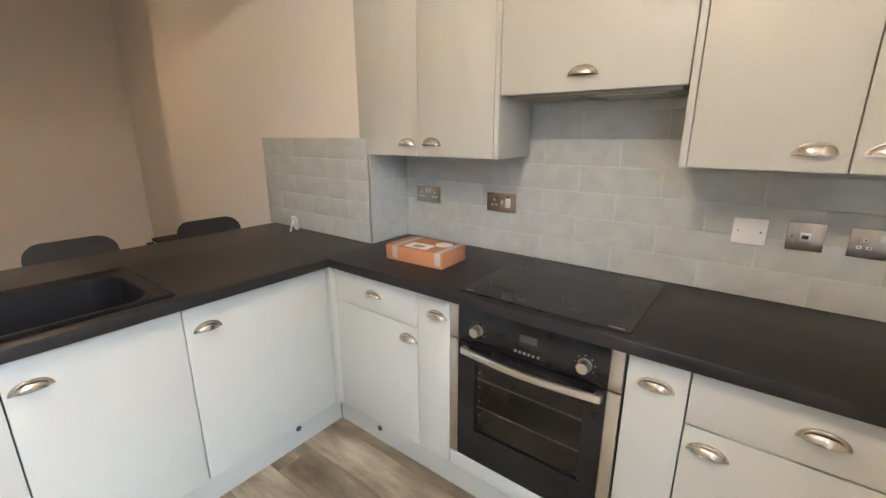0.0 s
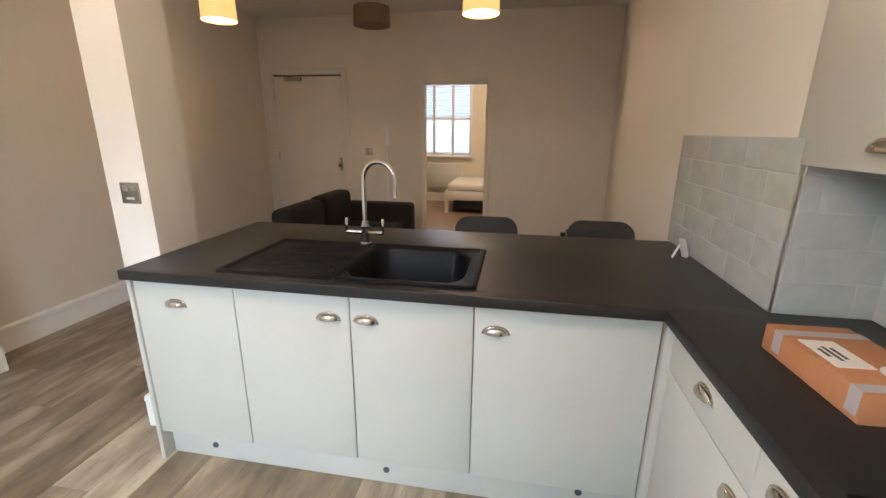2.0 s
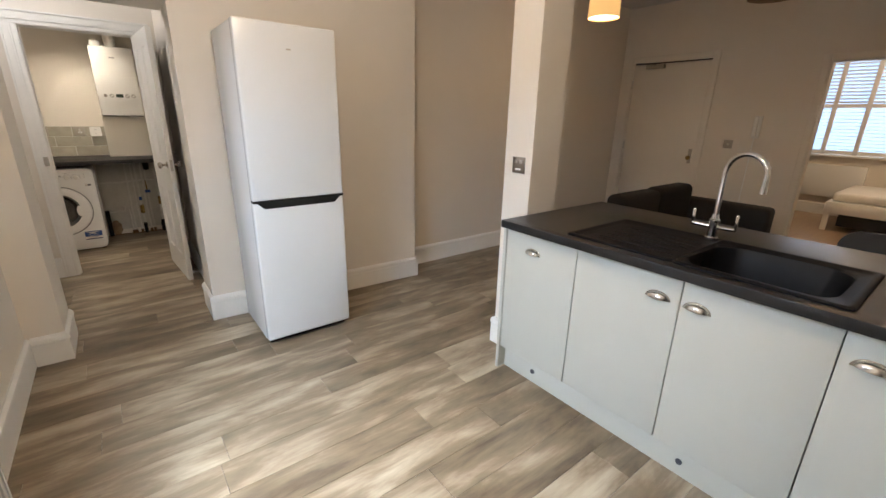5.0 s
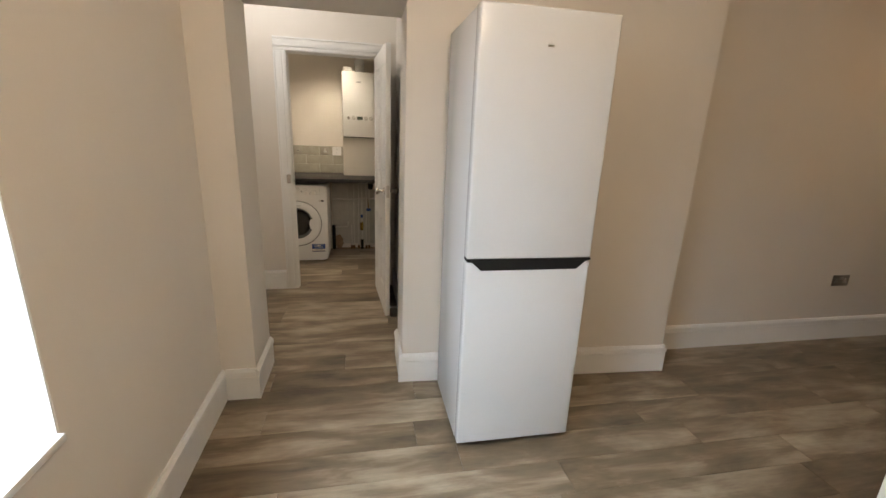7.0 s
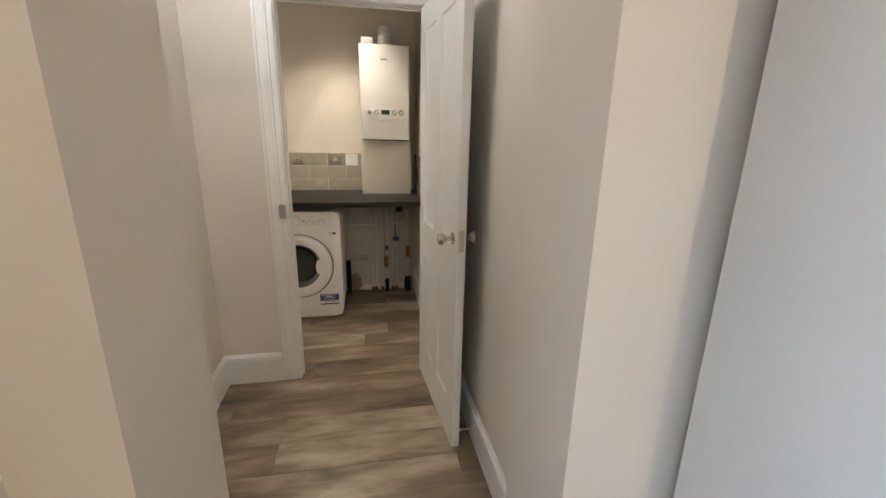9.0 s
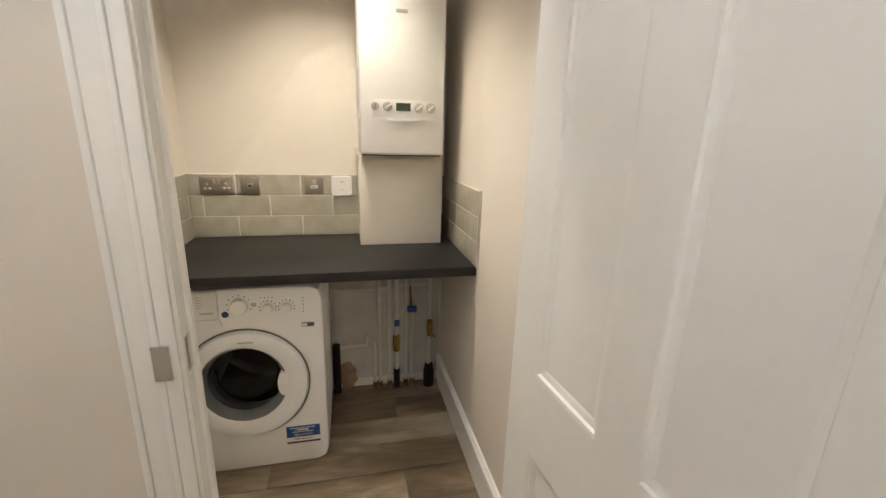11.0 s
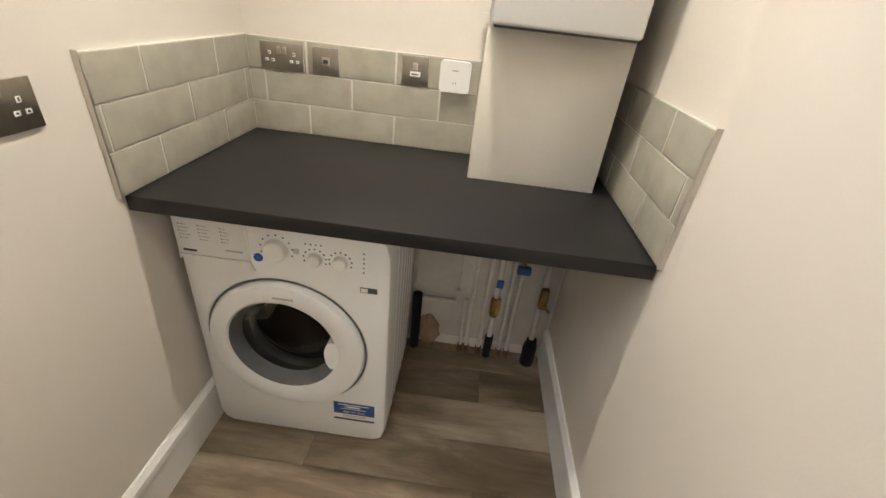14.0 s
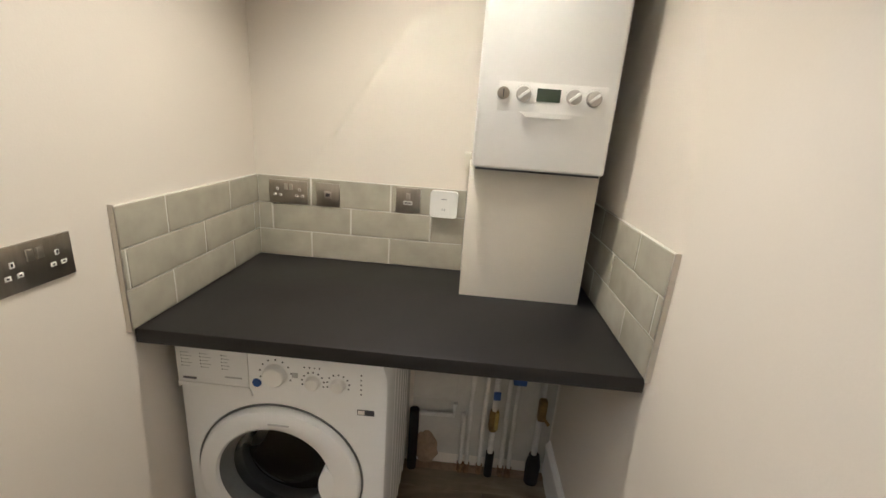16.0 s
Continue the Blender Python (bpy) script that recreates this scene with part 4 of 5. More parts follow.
for y in (RY0 + 0.12, RY1 - 0.12):
    part("bracket", boxes((0.664, 0.690, y - 0.015, y + 0.015, 0.20, 0.52)), WHITE, rad)
part("pipe", tube([(0.628, RY0 + 0.02, 0.0), (0.628, RY0 + 0.02, 0.13)], 0.008), PIPEPAINT, rad)

# ---------------------------------------------------------------- living room
def pendant(x, y, z, r, h, shade, label, lit):
    t = thing("pendant_lamp", (x, y, H), label, "ceiling lamp", "living room pendants")
    part("shade", loft([[(x + q * math.cos(k * math.tau / 40), y + q * math.sin(k * math.tau / 40), zz) for k in range(40)] for q, zz in ((r, z), (r * 0.96, z + h), (r * 0.955, z + h), (r * 0.99, z), (r, z))], cap_last=False), shade, t)
    part("cord", tube([(x, y, z + h + 0.02), (x, y, H - 0.02)], 0.004, 8), WHITEPLASTIC, t)
    part("ceiling_rose", lathe([(0.045, H - 0.0005), (0.045, H - 0.012), (0.012, H - 0.03), (0.001, H - 0.03)], 24, "Z", (x, y, 0)), WHITEPLASTIC, t)
    part("spider", boxes((x - r * 0.95, x + r * 0.95, y - 0.003, y + 0.003, z + h - 0.012, z + h - 0.008), (x - 0.003, x + 0.003, y - r * 0.95, y + r * 0.95, z + h - 0.012, z + h - 0.008)), STEEL, t)
    part("bulb_holder", cyl(bmesh.new(), (x, y, z + h - 0.06), (x, y, z + h + 0.03), 0.017, n=16), WHITEPLASTIC, t)
    if lit:
        part("diffuser", lathe([(0.001, z + 0.014), (r * 0.97, z + 0.014), (r * 0.97, z + 0.016), (0.001, z + 0.016)], 40, "Z", (x, y, 0)), glowing("lamp_diffuser", (1.0, 0.80, 0.50), 6.0), t, "glowing round diffuser")


pendant(-3.5, -1.720, 2.268, 0.132, 0.22, SHADE, "lit yellow fabric drum pendant lamp", True)
pendant(-3.5, 0.362, 2.246, 0.132, 0.22, SHADE, "lit yellow fabric drum pendant lamp", True)
pendant(-4.4, -0.76, 2.40, 0.175, 0.16, surface("brown_shade", (0.24, 0.17, 0.11), 0.8), "unlit brown pendant lamp with a wide shade", False)


def chair(at, rz):
    t = thing("chair", at, "dark grey moulded chair pushed up to the breakfast bar", "chair", "chairs at the breakfast bar", rz)
    loops = []
    for v, in ((0.0,), (0.014,)):
        loops.append([(u, v - 0.05 * (w - 0.50) / 0.45 + 0.05 * (abs(u) / 0.19) ** 2, w) for u, w in rounded(-0.185, 0.185, 0.52, 0.945, 0.075, 8)])
    part("backrest", loft(loops, cap_first=True), GREYSEAT, t, world=False)
    part("seat", slab(rounded(-0.20, 0.20, 0.03, 0.43, 0.07), 0.435, 0.465), GREYSEAT, t, world=False)
    for s in (-1, 1):
        part("back_post", tube([(s * 0.13, 0.05, 0.44), (s * 0.13, 0.025, 0.60)], 0.011, 8), RUBBER, t, world=False)
        for v in (0.06, 0.39):
            part("leg", tube([(s * 0.15, v, 0.44), (s * 0.19, v + (0.04 if v > 0.2 else -0.04), 0.0)], 0.012, 10), RUBBER, t, world=False)
    return t


c0 = chair((-2.62, 0.515, 0), -90)
copy_thing(c0, pose(-2.62, 1.165, 0, 0, 0, -90))
tb = thing("side_table", (-3.08, 1.20, 0), "small dark table beside the chairs", "table")
part("tabletop", box(bmesh.new(), -3.25, -2.90, 1.05, 1.40, 0.735, 0.76, bevel=0.004), FABRIC, tb)
for x in (-3.22, -2.93):
    for y in (1.03, 1.37):
        part("leg", boxes((x - 0.018, x + 0.018, y - 0.018, y + 0.018, 0, 0.735)), RUBBER, tb)

sofa = thing("corner_sofa", (-3.9, -0.95, 0), "charcoal upholstered corner sofa with loose back cushions", "sofa")
part("base", box(bmesh.new(), -4.70, -3.30, -1.40, -0.58, 0.06, 0.30, bevel=0.03, segments=3), FABRIC, sofa)
for x0, x1 in ((-4.66, -3.88), (-3.87, -3.32)):
    part("seat_cushion", box(bmesh.new(), x0, x1, -1.28, -0.56, 0.30, 0.45, bevel=0.05, segments=4), FABRIC, sofa)
part("backrest", box(bmesh.new(), -4.72, -3.30, -1.44, -1.26, 0.05, 0.63, bevel=0.05, segments=4), FABRIC, sofa)
for x0, x1, z in ((-4.70, -4.02, 0.795), (-4.01, -3.34, 0.785)):
    part("back_cushion", box(bmesh.new(), x0, x1, -1.37, -1.17, 0.42, z, bevel=0.06, segments=4), FABRIC, sofa)
part("armrest", box(bmesh.new(), -4.90, -4.70, -1.50, -0.475, 0.05, 0.642, bevel=0.045, segments=4), FABRIC, sofa)
part("armrest", box(bmesh.new(), -3.32, -3.14, -1.44, -0.56, 0.05, 0.58, bevel=0.045, segments=4), FABRIC, sofa)
for x in (-4.6, -3.4):
    for y in (-1.35, -0.66):
        part("foot", boxes((x - 0.025, x + 0.025, y - 0.025, y + 0.025, 0, 0.06)), RUBBER, sofa)

# doorways of the far wall
def frame_trim(name, x, y0, y1, z, side, width=0.075):
    """Architraves on a wall that faces along x."""
    t = thing(name, (x, (y0 + y1) / 2, 0), "cream painted moulded door surround", "door frame")
    t["kind"] = "structure"
    for a, b in ((y0 - width, y0), (y1, y1 + width)):
        part("architrave", box(bmesh.new(), x, x + side * 0.018, a, b, 0, z + width, bevel=0.004), CREAMDOOR, t)
    part("architrave", box(bmesh.new(), x, x + side * 0.018, y0, y1, z, z + width, bevel=0.004), CREAMDOOR, t)
    return t


ft = frame_trim("door_frame_1", -5.4, FY0 + 0.02, FY1 - 0.02, FZ - 0.02, 1)
part("lining", boxes((-5.519, -5.401, FY0, FY0 + 0.03, 0, FZ - 0.03), (-5.519, -5.401, FY1 - 0.03, FY1, 0, FZ - 0.03), (-5.519, -5.401, FY0, FY1, FZ - 0.03, FZ)), CREAMDOOR, ft)
fd = thing("door_1", (-5.42, FY1 - 0.03, 0), "closed cream flush front door with a closer", "door")
fd["kind"] = "structure"
part("leaf", box(bmesh.new(), -5.455, -5.415, FY0 + 0.033, FY1 - 0.033, 0.006, FZ - 0.034, bevel=0.002), CREAMDOOR, fd)
cl = part("door_closer", box(bmesh.new(), -5.415, -5.365, -2.27, -2.05, 2.030, 2.075, bevel=0.004), PLATE, fd, "grey metal overhead door closer")
part("arm", tube([(-5.385, -2.16, 2.085), (-5.36, -2.28, 2.090), (-5.39, -2.42, 2.10)], 0.008, 8), DARKPRINT, cl)
part("rail", boxes((-5.40, -5.385, -2.42, -1.52, 2.086, 2.098)), DARKPRINT, cl)
lk = part("lock_plate", box(bmesh.new(), -5.415, -5.408, -1.600, -1.562, 0.93, 1.10, bevel=0.002), PLATE, fd, "steel lock plate")
part("knob", lathe([(0.012, 0.0), (0.010, 0.020), (0.024, 0.030), (0.026, 0.044), (0.016, 0.054), (0.001, 0.055)], 24, "X", (-5.408, -1.58, 1.0)), BRASS, lk, "round brass door knob")
for z in (0.35, 1.1, 1.85):
    part("hinge", boxes((-5.414, -5.400, FY0 + 0.018, FY0 + 0.034, z - 0.05, z + 0.05)), STEEL, fd)
bt = frame_trim("door_frame_2", -5.4, BY0 + 0.02, BY1 - 0.02, BZ - 0.02, 1, 0.06)
part("lining", boxes((-5.519, -5.401, BY0, BY0 + 0.03, 0, BZ - 0.03), (-5.519, -5.401, BY1 - 0.03, BY1, 0, BZ - 0.03), (-5.519, -5.401, BY0, BY1, BZ - 0.03, BZ)), CREAMDOOR, bt)
plate((-5.40, -1.191, 1.183), 90, 0.090, 0.090, "light_switch", "brushed steel light switch by the front door", "light switch", parts=[("rocker", -0.01, 0.01, -0.012, 0.012, 0.003, STEEL)])
ip = thing("entry_phone", (-5.40, -0.950, 1.37), "white wall-mounted entry phone handset", "entry phone")
part("case", box(bmesh.new(), -5.40, -5.375, -0.985, -0.915, 1.26, 1.49, bevel=0.006), WHITEPLASTIC, ip)
part("handset", box(bmesh.new(), -5.375, -5.345, -0.978, -0.938, 1.27, 1.485, bevel=0.012, segments=3), WHITEPLASTIC, ip)
part("cable", tube([(-5.393, -0.955, 1.26), (-5.393, -0.958, 1.10), (-5.393, -0.958, 0.16)], 0.006, 8), WHITEPLASTIC, ip)

# bedroom through the doorway
bw = thing("window_2", (-9.05, -0.78, 0.95), "white bedroom window with slatted shutters", "window")
bw["kind"] = "structure"
part("sill", box(bmesh.new(), -9.06, -8.90, -1.30, -0.25, 0.925, 0.955, bevel=0.004), TRIM, bw)
for y in (-1.25, -1.055, -0.665, -0.30):
    part("shutter_stile", box(bmesh.new(), -9.03, -8.99, y - 0.03, y + 0.03, 0.955, 2.38, bevel=0.003), TRIM, bw)
for z in (0.99, 1.69, 2.35):
    part("shutter_rail", box(bmesh.new(), -9.028, -8.992, -1.25, -0.30, z - 0.03, z + 0.03), TRIM, bw)
for ya, yb in ((-1.22, -1.085), (-1.025, -0.695), (-0.635, -0.33)):
    for k in range(26):
        z = 1.04 + k * 0.0503
        if 1.655 < z < 1.725:
            continue
        bm = box(bmesh.new(), -0.020, 0.020, ya, yb, -0.003, 0.003)
        bmesh.ops.rotate(bm, verts=bm.verts, cent=(0, 0, 0), matrix=Matrix.Rotation(radians(-38 if z > 1.69 else -8), 3, "Y"))
        bmesh.ops.translate(bm, verts=bm.verts, vec=(-9.01, 0, z))
        part("slat", bm, TRIM, bw)
# Added emissive sheet that gives the shutters their bright daylight behind.
structure("backdrop_bedroom", boxes((-12.0, -11.9, -6, 6, -3, 7)), glowing("bedroom_sky_glow", (0.46, 0.66, 0.92), 0.62), "glowing pale blue sheet for the daylight outside the bedroom", "backdrop")
bed = thing("bed", (-8.0, 0.05, 0), "white low bed with a bare white mattress", "bed")
part("bed_frame", boxes((-8.95, -7.62, -0.60, 0.50, 0.24, 0.40), bevel=0.01), TRIM, bed)
part("mattress", box(bmesh.new(), -8.93, -7.66, -0.55, 0.48, 0.41, 0.53, bevel=0.04, segments=4), SHEET, bed)
for x in (-8.9, -7.66):
    for y in (-0.56, 0.46):
        part("leg", boxes((x - 0.03, x + 0.03, y - 0.03, y + 0.03, 0, 0.24)), TRIM, bed)
part("under_drawer", boxes((-8.85, -7.75, -0.45, 0.45, 0.06, 0.22)), DARK, bed, "dark storage box under the bed")
brad = thing("radiator", (-8.95, -1.0, 0.12), "white panel radiator under the bedroom window", "radiator")
part("panel", box(bmesh.new(), -8.96, -8.90, -1.6, -0.45, 0.30, 0.80, bevel=0.006), WHITE, brad)
part("bracket", boxes((-9.0, -8.96, -1.2, -1.1, 0.4, 0.6)), WHITE, brad)

# ---------------------------------------------------------------- passage door
at = thing("door_frame_3", (0.15, -4.06, 0), "white painted moulded utility door surround", "door frame")
at["kind"] = "structure"


def arch(x0, x1, z0, z1, upright):
    """A moulded board on the wall at y = -4.06: a flat, a bead and a thinner inner edge."""
    bm = bmesh.new()
    if upright:
        s = 1 if x1 > x0 else -1
        w = abs(x1 - x0)
        for a, b, d in ((0.0, 0.30, 0.012), (0.30, 0.42, 0.019), (0.42, 0.86, 0.015), (0.86, 1.0, 0.022)):
            xa, xb = sorted((x0 + s * w * a, x0 + s * w * b))
            box(bm, xa, xb, -4.06, -4.06 + d, z0, z1, bevel=0.002)
    else:
        for a, b, d in ((0.0, 0.30, 0.012), (0.30, 0.42, 0.019), (0.42, 0.86, 0.015), (0.86, 1.0, 0.022)):
            box(bm, x0, x1, -4.06, -4.06 + d, z0 + (z1 - z0) * a, z0 + (z1 - z0) * b, bevel=0.002)
    return bm


JX0, JX1, JZ = -0.208, 0.530, 2.018
part("architrave", arch(JX1 + 0.006, 0.628, 0, JZ + 0.006, True), TRIM, at)
part("architrave", arch(JX0 - 0.006, JX0 - 0.098, 0, JZ + 0.006, True), TRIM, at)
part("architrave", arch(JX0 - 0.098, 0.628, JZ + 0.006, JZ + 0.104, False), TRIM, at)
part("lining", boxes((JX1, DX1, -4.119, -4.061, 0, JZ), (DX0, JX0, -4.119, -4.061, 0, JZ), (DX0, DX1, -4.119, -4.061, JZ, 2.045)), TRIM, at)
part("stop", boxes((JX1 - 0.008, JX1, -4.116, -4.100, 0, JZ), (JX0, JX0 + 0.008, -4.116, -4.100, 0, JZ), (JX0 + 0.008, JX1 - 0.008, -4.116, -4.100, JZ - 0.008, JZ)), TRIM, at)
part("strike_plate", boxes((JX1 - 0.002, JX1, -4.098, -4.070, 0.965, 1.040), (0.545, 0.577, -4.0425, -4.037, 0.967, 1.040)), CHROME, at, "steel strike plate")

pd = thing("panel_door", (JX0 + 0.004, -4.052, 0), "open white four-panel door with round steel knobs", "door", rz=94.5)
W, T = 0.708, 0.036
def db(u0, u1, w0, w1, t, bev=0.0):
    return box(bmesh.new(), u0, u1, -t, 0.0, w0, w1, bevel=bev)
for name, u0, u1, w0, w1 in (("stile", 0.0, 0.105, 0.008, 2.008), ("stile", W - 0.105, W, 0.008, 2.008), ("top_rail", 0.105, W - 0.105, 1.90, 2.008), ("lock_rail", 0.105, W - 0.105, 0.765, 0.955), ("bottom_rail", 0.105, W - 0.105, 0.008, 0.215), ("muntin", 0.308, 0.400, 0.955, 1.90), ("muntin", 0.308, 0.400, 0.215, 0.765)):
    part(name, db(u0, u1, w0, w1, T), TRIM, pd, world=False)
for u0, u1 in ((0.105, 0.308), (0.400, W - 0.105)):
    for w0, w1 in ((0.955, 1.90), (0.215, 0.765)):
        bm = bmesh.new()
        for side in (0, 1):
            def lp(i, v):
                y = -v if side == 0 else -T + v
                return [(u0 + i, y, w0 + i), (u1 - i, y, w0 + i), (u1 - i, y, w1 - i), (u0 + i, y, w1 - i)]
            lo = loft([lp(0, 0.0002), lp(0.006, 0.001), lp(0.010, 0.006), lp(0.018, 0.008), lp(0.024, 0.011), lp(0.030, 0.011)])
            me = bpy.data.meshes.new("tmp")
            lo.to_mesh(me)
            lo.free()
            bm.from_mesh(me)
            bpy.data.meshes.remove(me)
        part("panel", bm, TRIM, pd, world=False, smooth=20)
for s, y in ((1, 0.0), (-1, -T)):
    part("knob", lathe([(0.026, 0.0), (0.026, s * 0.005), (0.010, s * 0.010), (0.009, s * 0.032), (0.020, s * 0.040), (0.026, s * 0.052), (0.022, s * 0.064), (0.001, s * 0.068)], 28, "Y", (W - 0.058, y, 1.0)), NICKEL, pd, "round satin steel door knob", world=False)
part("latch_plate", boxes((W - 0.0005, W + 0.001, -0.029, -0.007, 0.955, 1.045)), STEEL, pd, world=False)
for z in (0.25, 1.0, 1.78):
    part("hinge", cyl(bmesh.new(), (-0.003, -0.004, z - 0.045), (-0.003, -0.004, z + 0.045), 0.006, n=10), STEEL, pd, world=False)
ds = thing("door_stop", (-0.33, -3.39, 0.06), "white sprung door stop on the skirting", "door stop")
part("stem", tube([(-0.330, -3.39, 0.062), (-0.275, -3.39, 0.062)], 0.005, 10), STEEL, ds)
part("tip", cyl(bmesh.new(), (-0.275, -3.39, 0.062), (-0.262, -3.39, 0.062), 0.010, n=14), WHITEPLASTIC, ds)

# ---------------------------------------------------------------- utility room
uw = thing("utility_worktop", (0.31, -5.1, 0.887), "charcoal black laminate worktop between utility walls", "worktop")
part("slab", box(bmesh.new(), -0.308, 0.943, -5.438, -4.790, 0.886, 0.926, bevel=0.003), WORKTOP, uw)
part("support_batten", boxes((-0.308, -0.285, -5.43, -4.90, 0.845, 0.8855)), TRIM, uw)

# boiler and its boxing
bo = thing("boiler", (-0.04, -5.25, 1.353), "white wall-hung gas boiler with dials and a display", "boiler")
bmb = box(bmesh.new(), -0.222, 0.142, -5.400, -5.092, 1.356, 2.025, bevel=0.009, segments=3)
part("casing", bmb, WHITEPLASTIC, bo)
part("base_tray", boxes((-0.212, 0.132, -5.40, -5.105, 1.350, 1.3555)), DARKPRINT, bo)
part("wall_bracket", boxes((-0.15, 0.07, -5.439, -5.400, 1.45, 1.95)), STEEL, bo)
fp = part("control_strip", box(bmesh.new(), -0.195, 0.090, -5.0935, -5.0914, 1.510, 1.585, bevel=0.0002), WHITEPLASTIC, bo)
part("pull_lip", slab([(-0.116, 1.511), (0.030, 1.511), (0.014, 1.498), (-0.100, 1.498)], -5.095, -5.080, "Y"), WHITEPLASTIC, bo)
for x, r, grey in ((0.077, 0.0165, True), (0.024, 0.0205, False), (-0.108, 0.0205, False), (-0.160, 0.0205, False)):
    prof = [(0.001, 0.006 if grey else 0.011), (r * 0.86, 0.006 if grey else 0.011), (r * 0.95, 0.009 if not grey else 0.005), (r, 0.0), (r * 0.9, -0.001)]
    k = part("pressure_gauge" if grey else "dial", lathe(prof, 28, "Y", (x, -5.0905, 1.555)), PLATE if grey else DIAL, fp, "grey pressure gauge" if grey else "ribbed white control dial")
    if grey:
        part("needle", boxes((x - 0.0012, x + 0.0012, -5.0845, -5.0838, 1.545, 1.565)), DARKPRINT, bo)
    else:
        bar = box(bmesh.new(), -0.0035, 0.0035, -0.0175, -0.0100, -r * 0.8, r * 0.8, bevel=0.0015)
        bmesh.ops.rotate(bar, verts=bar.verts, cent=(0, 0, 0), matrix=Matrix.Rotation(radians(-50), 3, "Y"))
        for v in bar.verts:
            v.co = Vector((x + v.co.x, -5.0905 - v.co.y - 0.001, 1.555 + v.co.z))
        part("grip", bar, WHITEPLASTIC, bo)
        for q in range(7):
            a = radians(150 - 20 * q)
            cx, cz = x + (r + 0.004) * math.cos(a), 1.555 + (r + 0.004) * math.sin(a)
            part("scale_mark", boxes((cx - 0.0008, cx + 0.0008, -5.0906, -5.0902, cz - 0.0008, cz + 0.0008)), PRINT, bo)
part("display", boxes((-0.073, -0.011, -5.0912, -5.0898, 1.539, 1.572)), LCD, fp, "dark green display")
part("badge", boxes((-0.058, -0.012, -5.0922, -5.0912, 1.916, 1.930)), PRINT, bo, "small grey maker's badge")
part("flue", lathe([(0.048, 2.02), (0.048, 2.10), (0.052, 2.105), (0.052, 2.15), (0.044, 2.165), (0.001, 2.166)], 28, "Z", (-0.045, -5.22, 0)), WHITEPLASTIC, bo, "white round flue elbow")
part("flue_duct", cyl(bmesh.new(), (-0.045, -5.22, 2.115), (-0.045, -5.44, 2.115), 0.046, n=24), WHITEPLASTIC, bo)
part("valve_box", box(bmesh.new(), 0.040, 0.125, -5.32, -5.16, 2.024, 2.080, bevel=0.006), WHITEPLASTIC, bo)
bxo = thing("boiler_boxing", (-0.05, -5.3, 0.926), "cream painted boxing under the boiler", "boxing")
part("front_panel", box(bmesh.new(), -0.243, 0.147, -5.215, -5.195, 0.9265, 1.349, bevel=0.001), BOXING, bxo)
part("side_panel", boxes((0.129, 0.147, -5.4285, -5.216, 0.9265, 1.349)), BOXING, bxo)
part("side_panel", boxes((-0.243, -0.225, -5.4285, -5.216, 0.9265, 1.349)), BOXING, bxo)
part("corner_batten", boxes((0.1475, 0.166, -5.4285, -5.36, 1.335, 1.375)), BOXING, bxo)

# washing machine
MX0, MX1, MYF, MYB, MZ = 0.314, 0.910, -4.872, -5.400, 0.850
CX, CZ, N = 0.627, 0.432, 96
wm = thing("washing_machine", (CX, -5.13, 0), "white front-loading washing machine under the worktop", "washing machine")


def shell(inset, y, p=16):
    cx, cz, hw, hh = (MX0 + MX1) / 2, (0.012 + MZ) / 2, (MX1 - MX0) / 2 - inset, (MZ - 0.012) / 2 - inset
    out = []
    for k in range(N):
        a = k * math.tau / N
        c, s = math.cos(a), math.sin(a)
        q = (abs(c) ** p + abs(s) ** p) ** (-1 / p)
        out.append((cx + hw * q * c, y, cz + hh * q * s))
    return out


def circ(r, y, cx=CX, cz=CZ):
    return [(cx + r * math.cos(k * math.tau / N), y, cz + r * math.sin(k * math.tau / N)) for k in range(N)]


part("cabinet", loft([shell(0.004, MYB), shell(0.0, MYB + 0.01), shell(0.0, MYF - 0.022), shell(0.005, MYF - 0.006), shell(0.016, MYF), circ(0.250, MYF), circ(0.243, MYF - 0.010), circ(0.205, MYF - 0.012), circ(0.19, MYF - 0.02), circ(0.19, MYF - 0.10)], cap_first=True, cap_last=False), ENAMEL, wm, smooth=40)
dw = part("door", loft([circ(0.2400, MYF - 0.006), circ(0.2400, MYF + 0.010), circ(0.234, MYF + 0.020), circ(0.215, MYF + 0.026), circ(0.185, MYF + 0.024), circ(0.168, MYF + 0.016, 0.637, 0.437)], cap_last=False), ENAMEL, wm, "round white porthole door")
part("inner_ring", loft([circ(0.168, MYF + 0.016, 0.637, 0.437), circ(0.160, MYF + 0.006, 0.638, 0.437), circ(0.150, MYF - 0.012, 0.639, 0.437), circ(0.146, MYF - 0.030, 0.640, 0.437)], cap_first=False, cap_last=False), GREYRUBBER, dw, "grey ring round the glass")
# Grey ring that draws the shade in the gap between door and cabinet.
part("hinge_shadow_ring", loft([circ(0.2425, MYF - 0.004), circ(0.2475, MYF - 0.002), circ(0.2475, MYF + 0.001), circ(0.2425, MYF + 0.001)], cap_last=False), GREYRUBBER, dw, "grey ring drawn as the shadow gap round the door")
part("porthole", loft([circ(0.146, MYF - 0.030, 0.640, 0.437), circ(0.135, MYF - 0.055, 0.642, 0.437), circ(0.118, MYF - 0.085, 0.644, 0.430), circ(0.08, MYF - 0.095, 0.645, 0.428), circ(0.01, MYF - 0.098, 0.645, 0.428)]), PORTHOLE, dw, "bowl-shaped glass porthole")
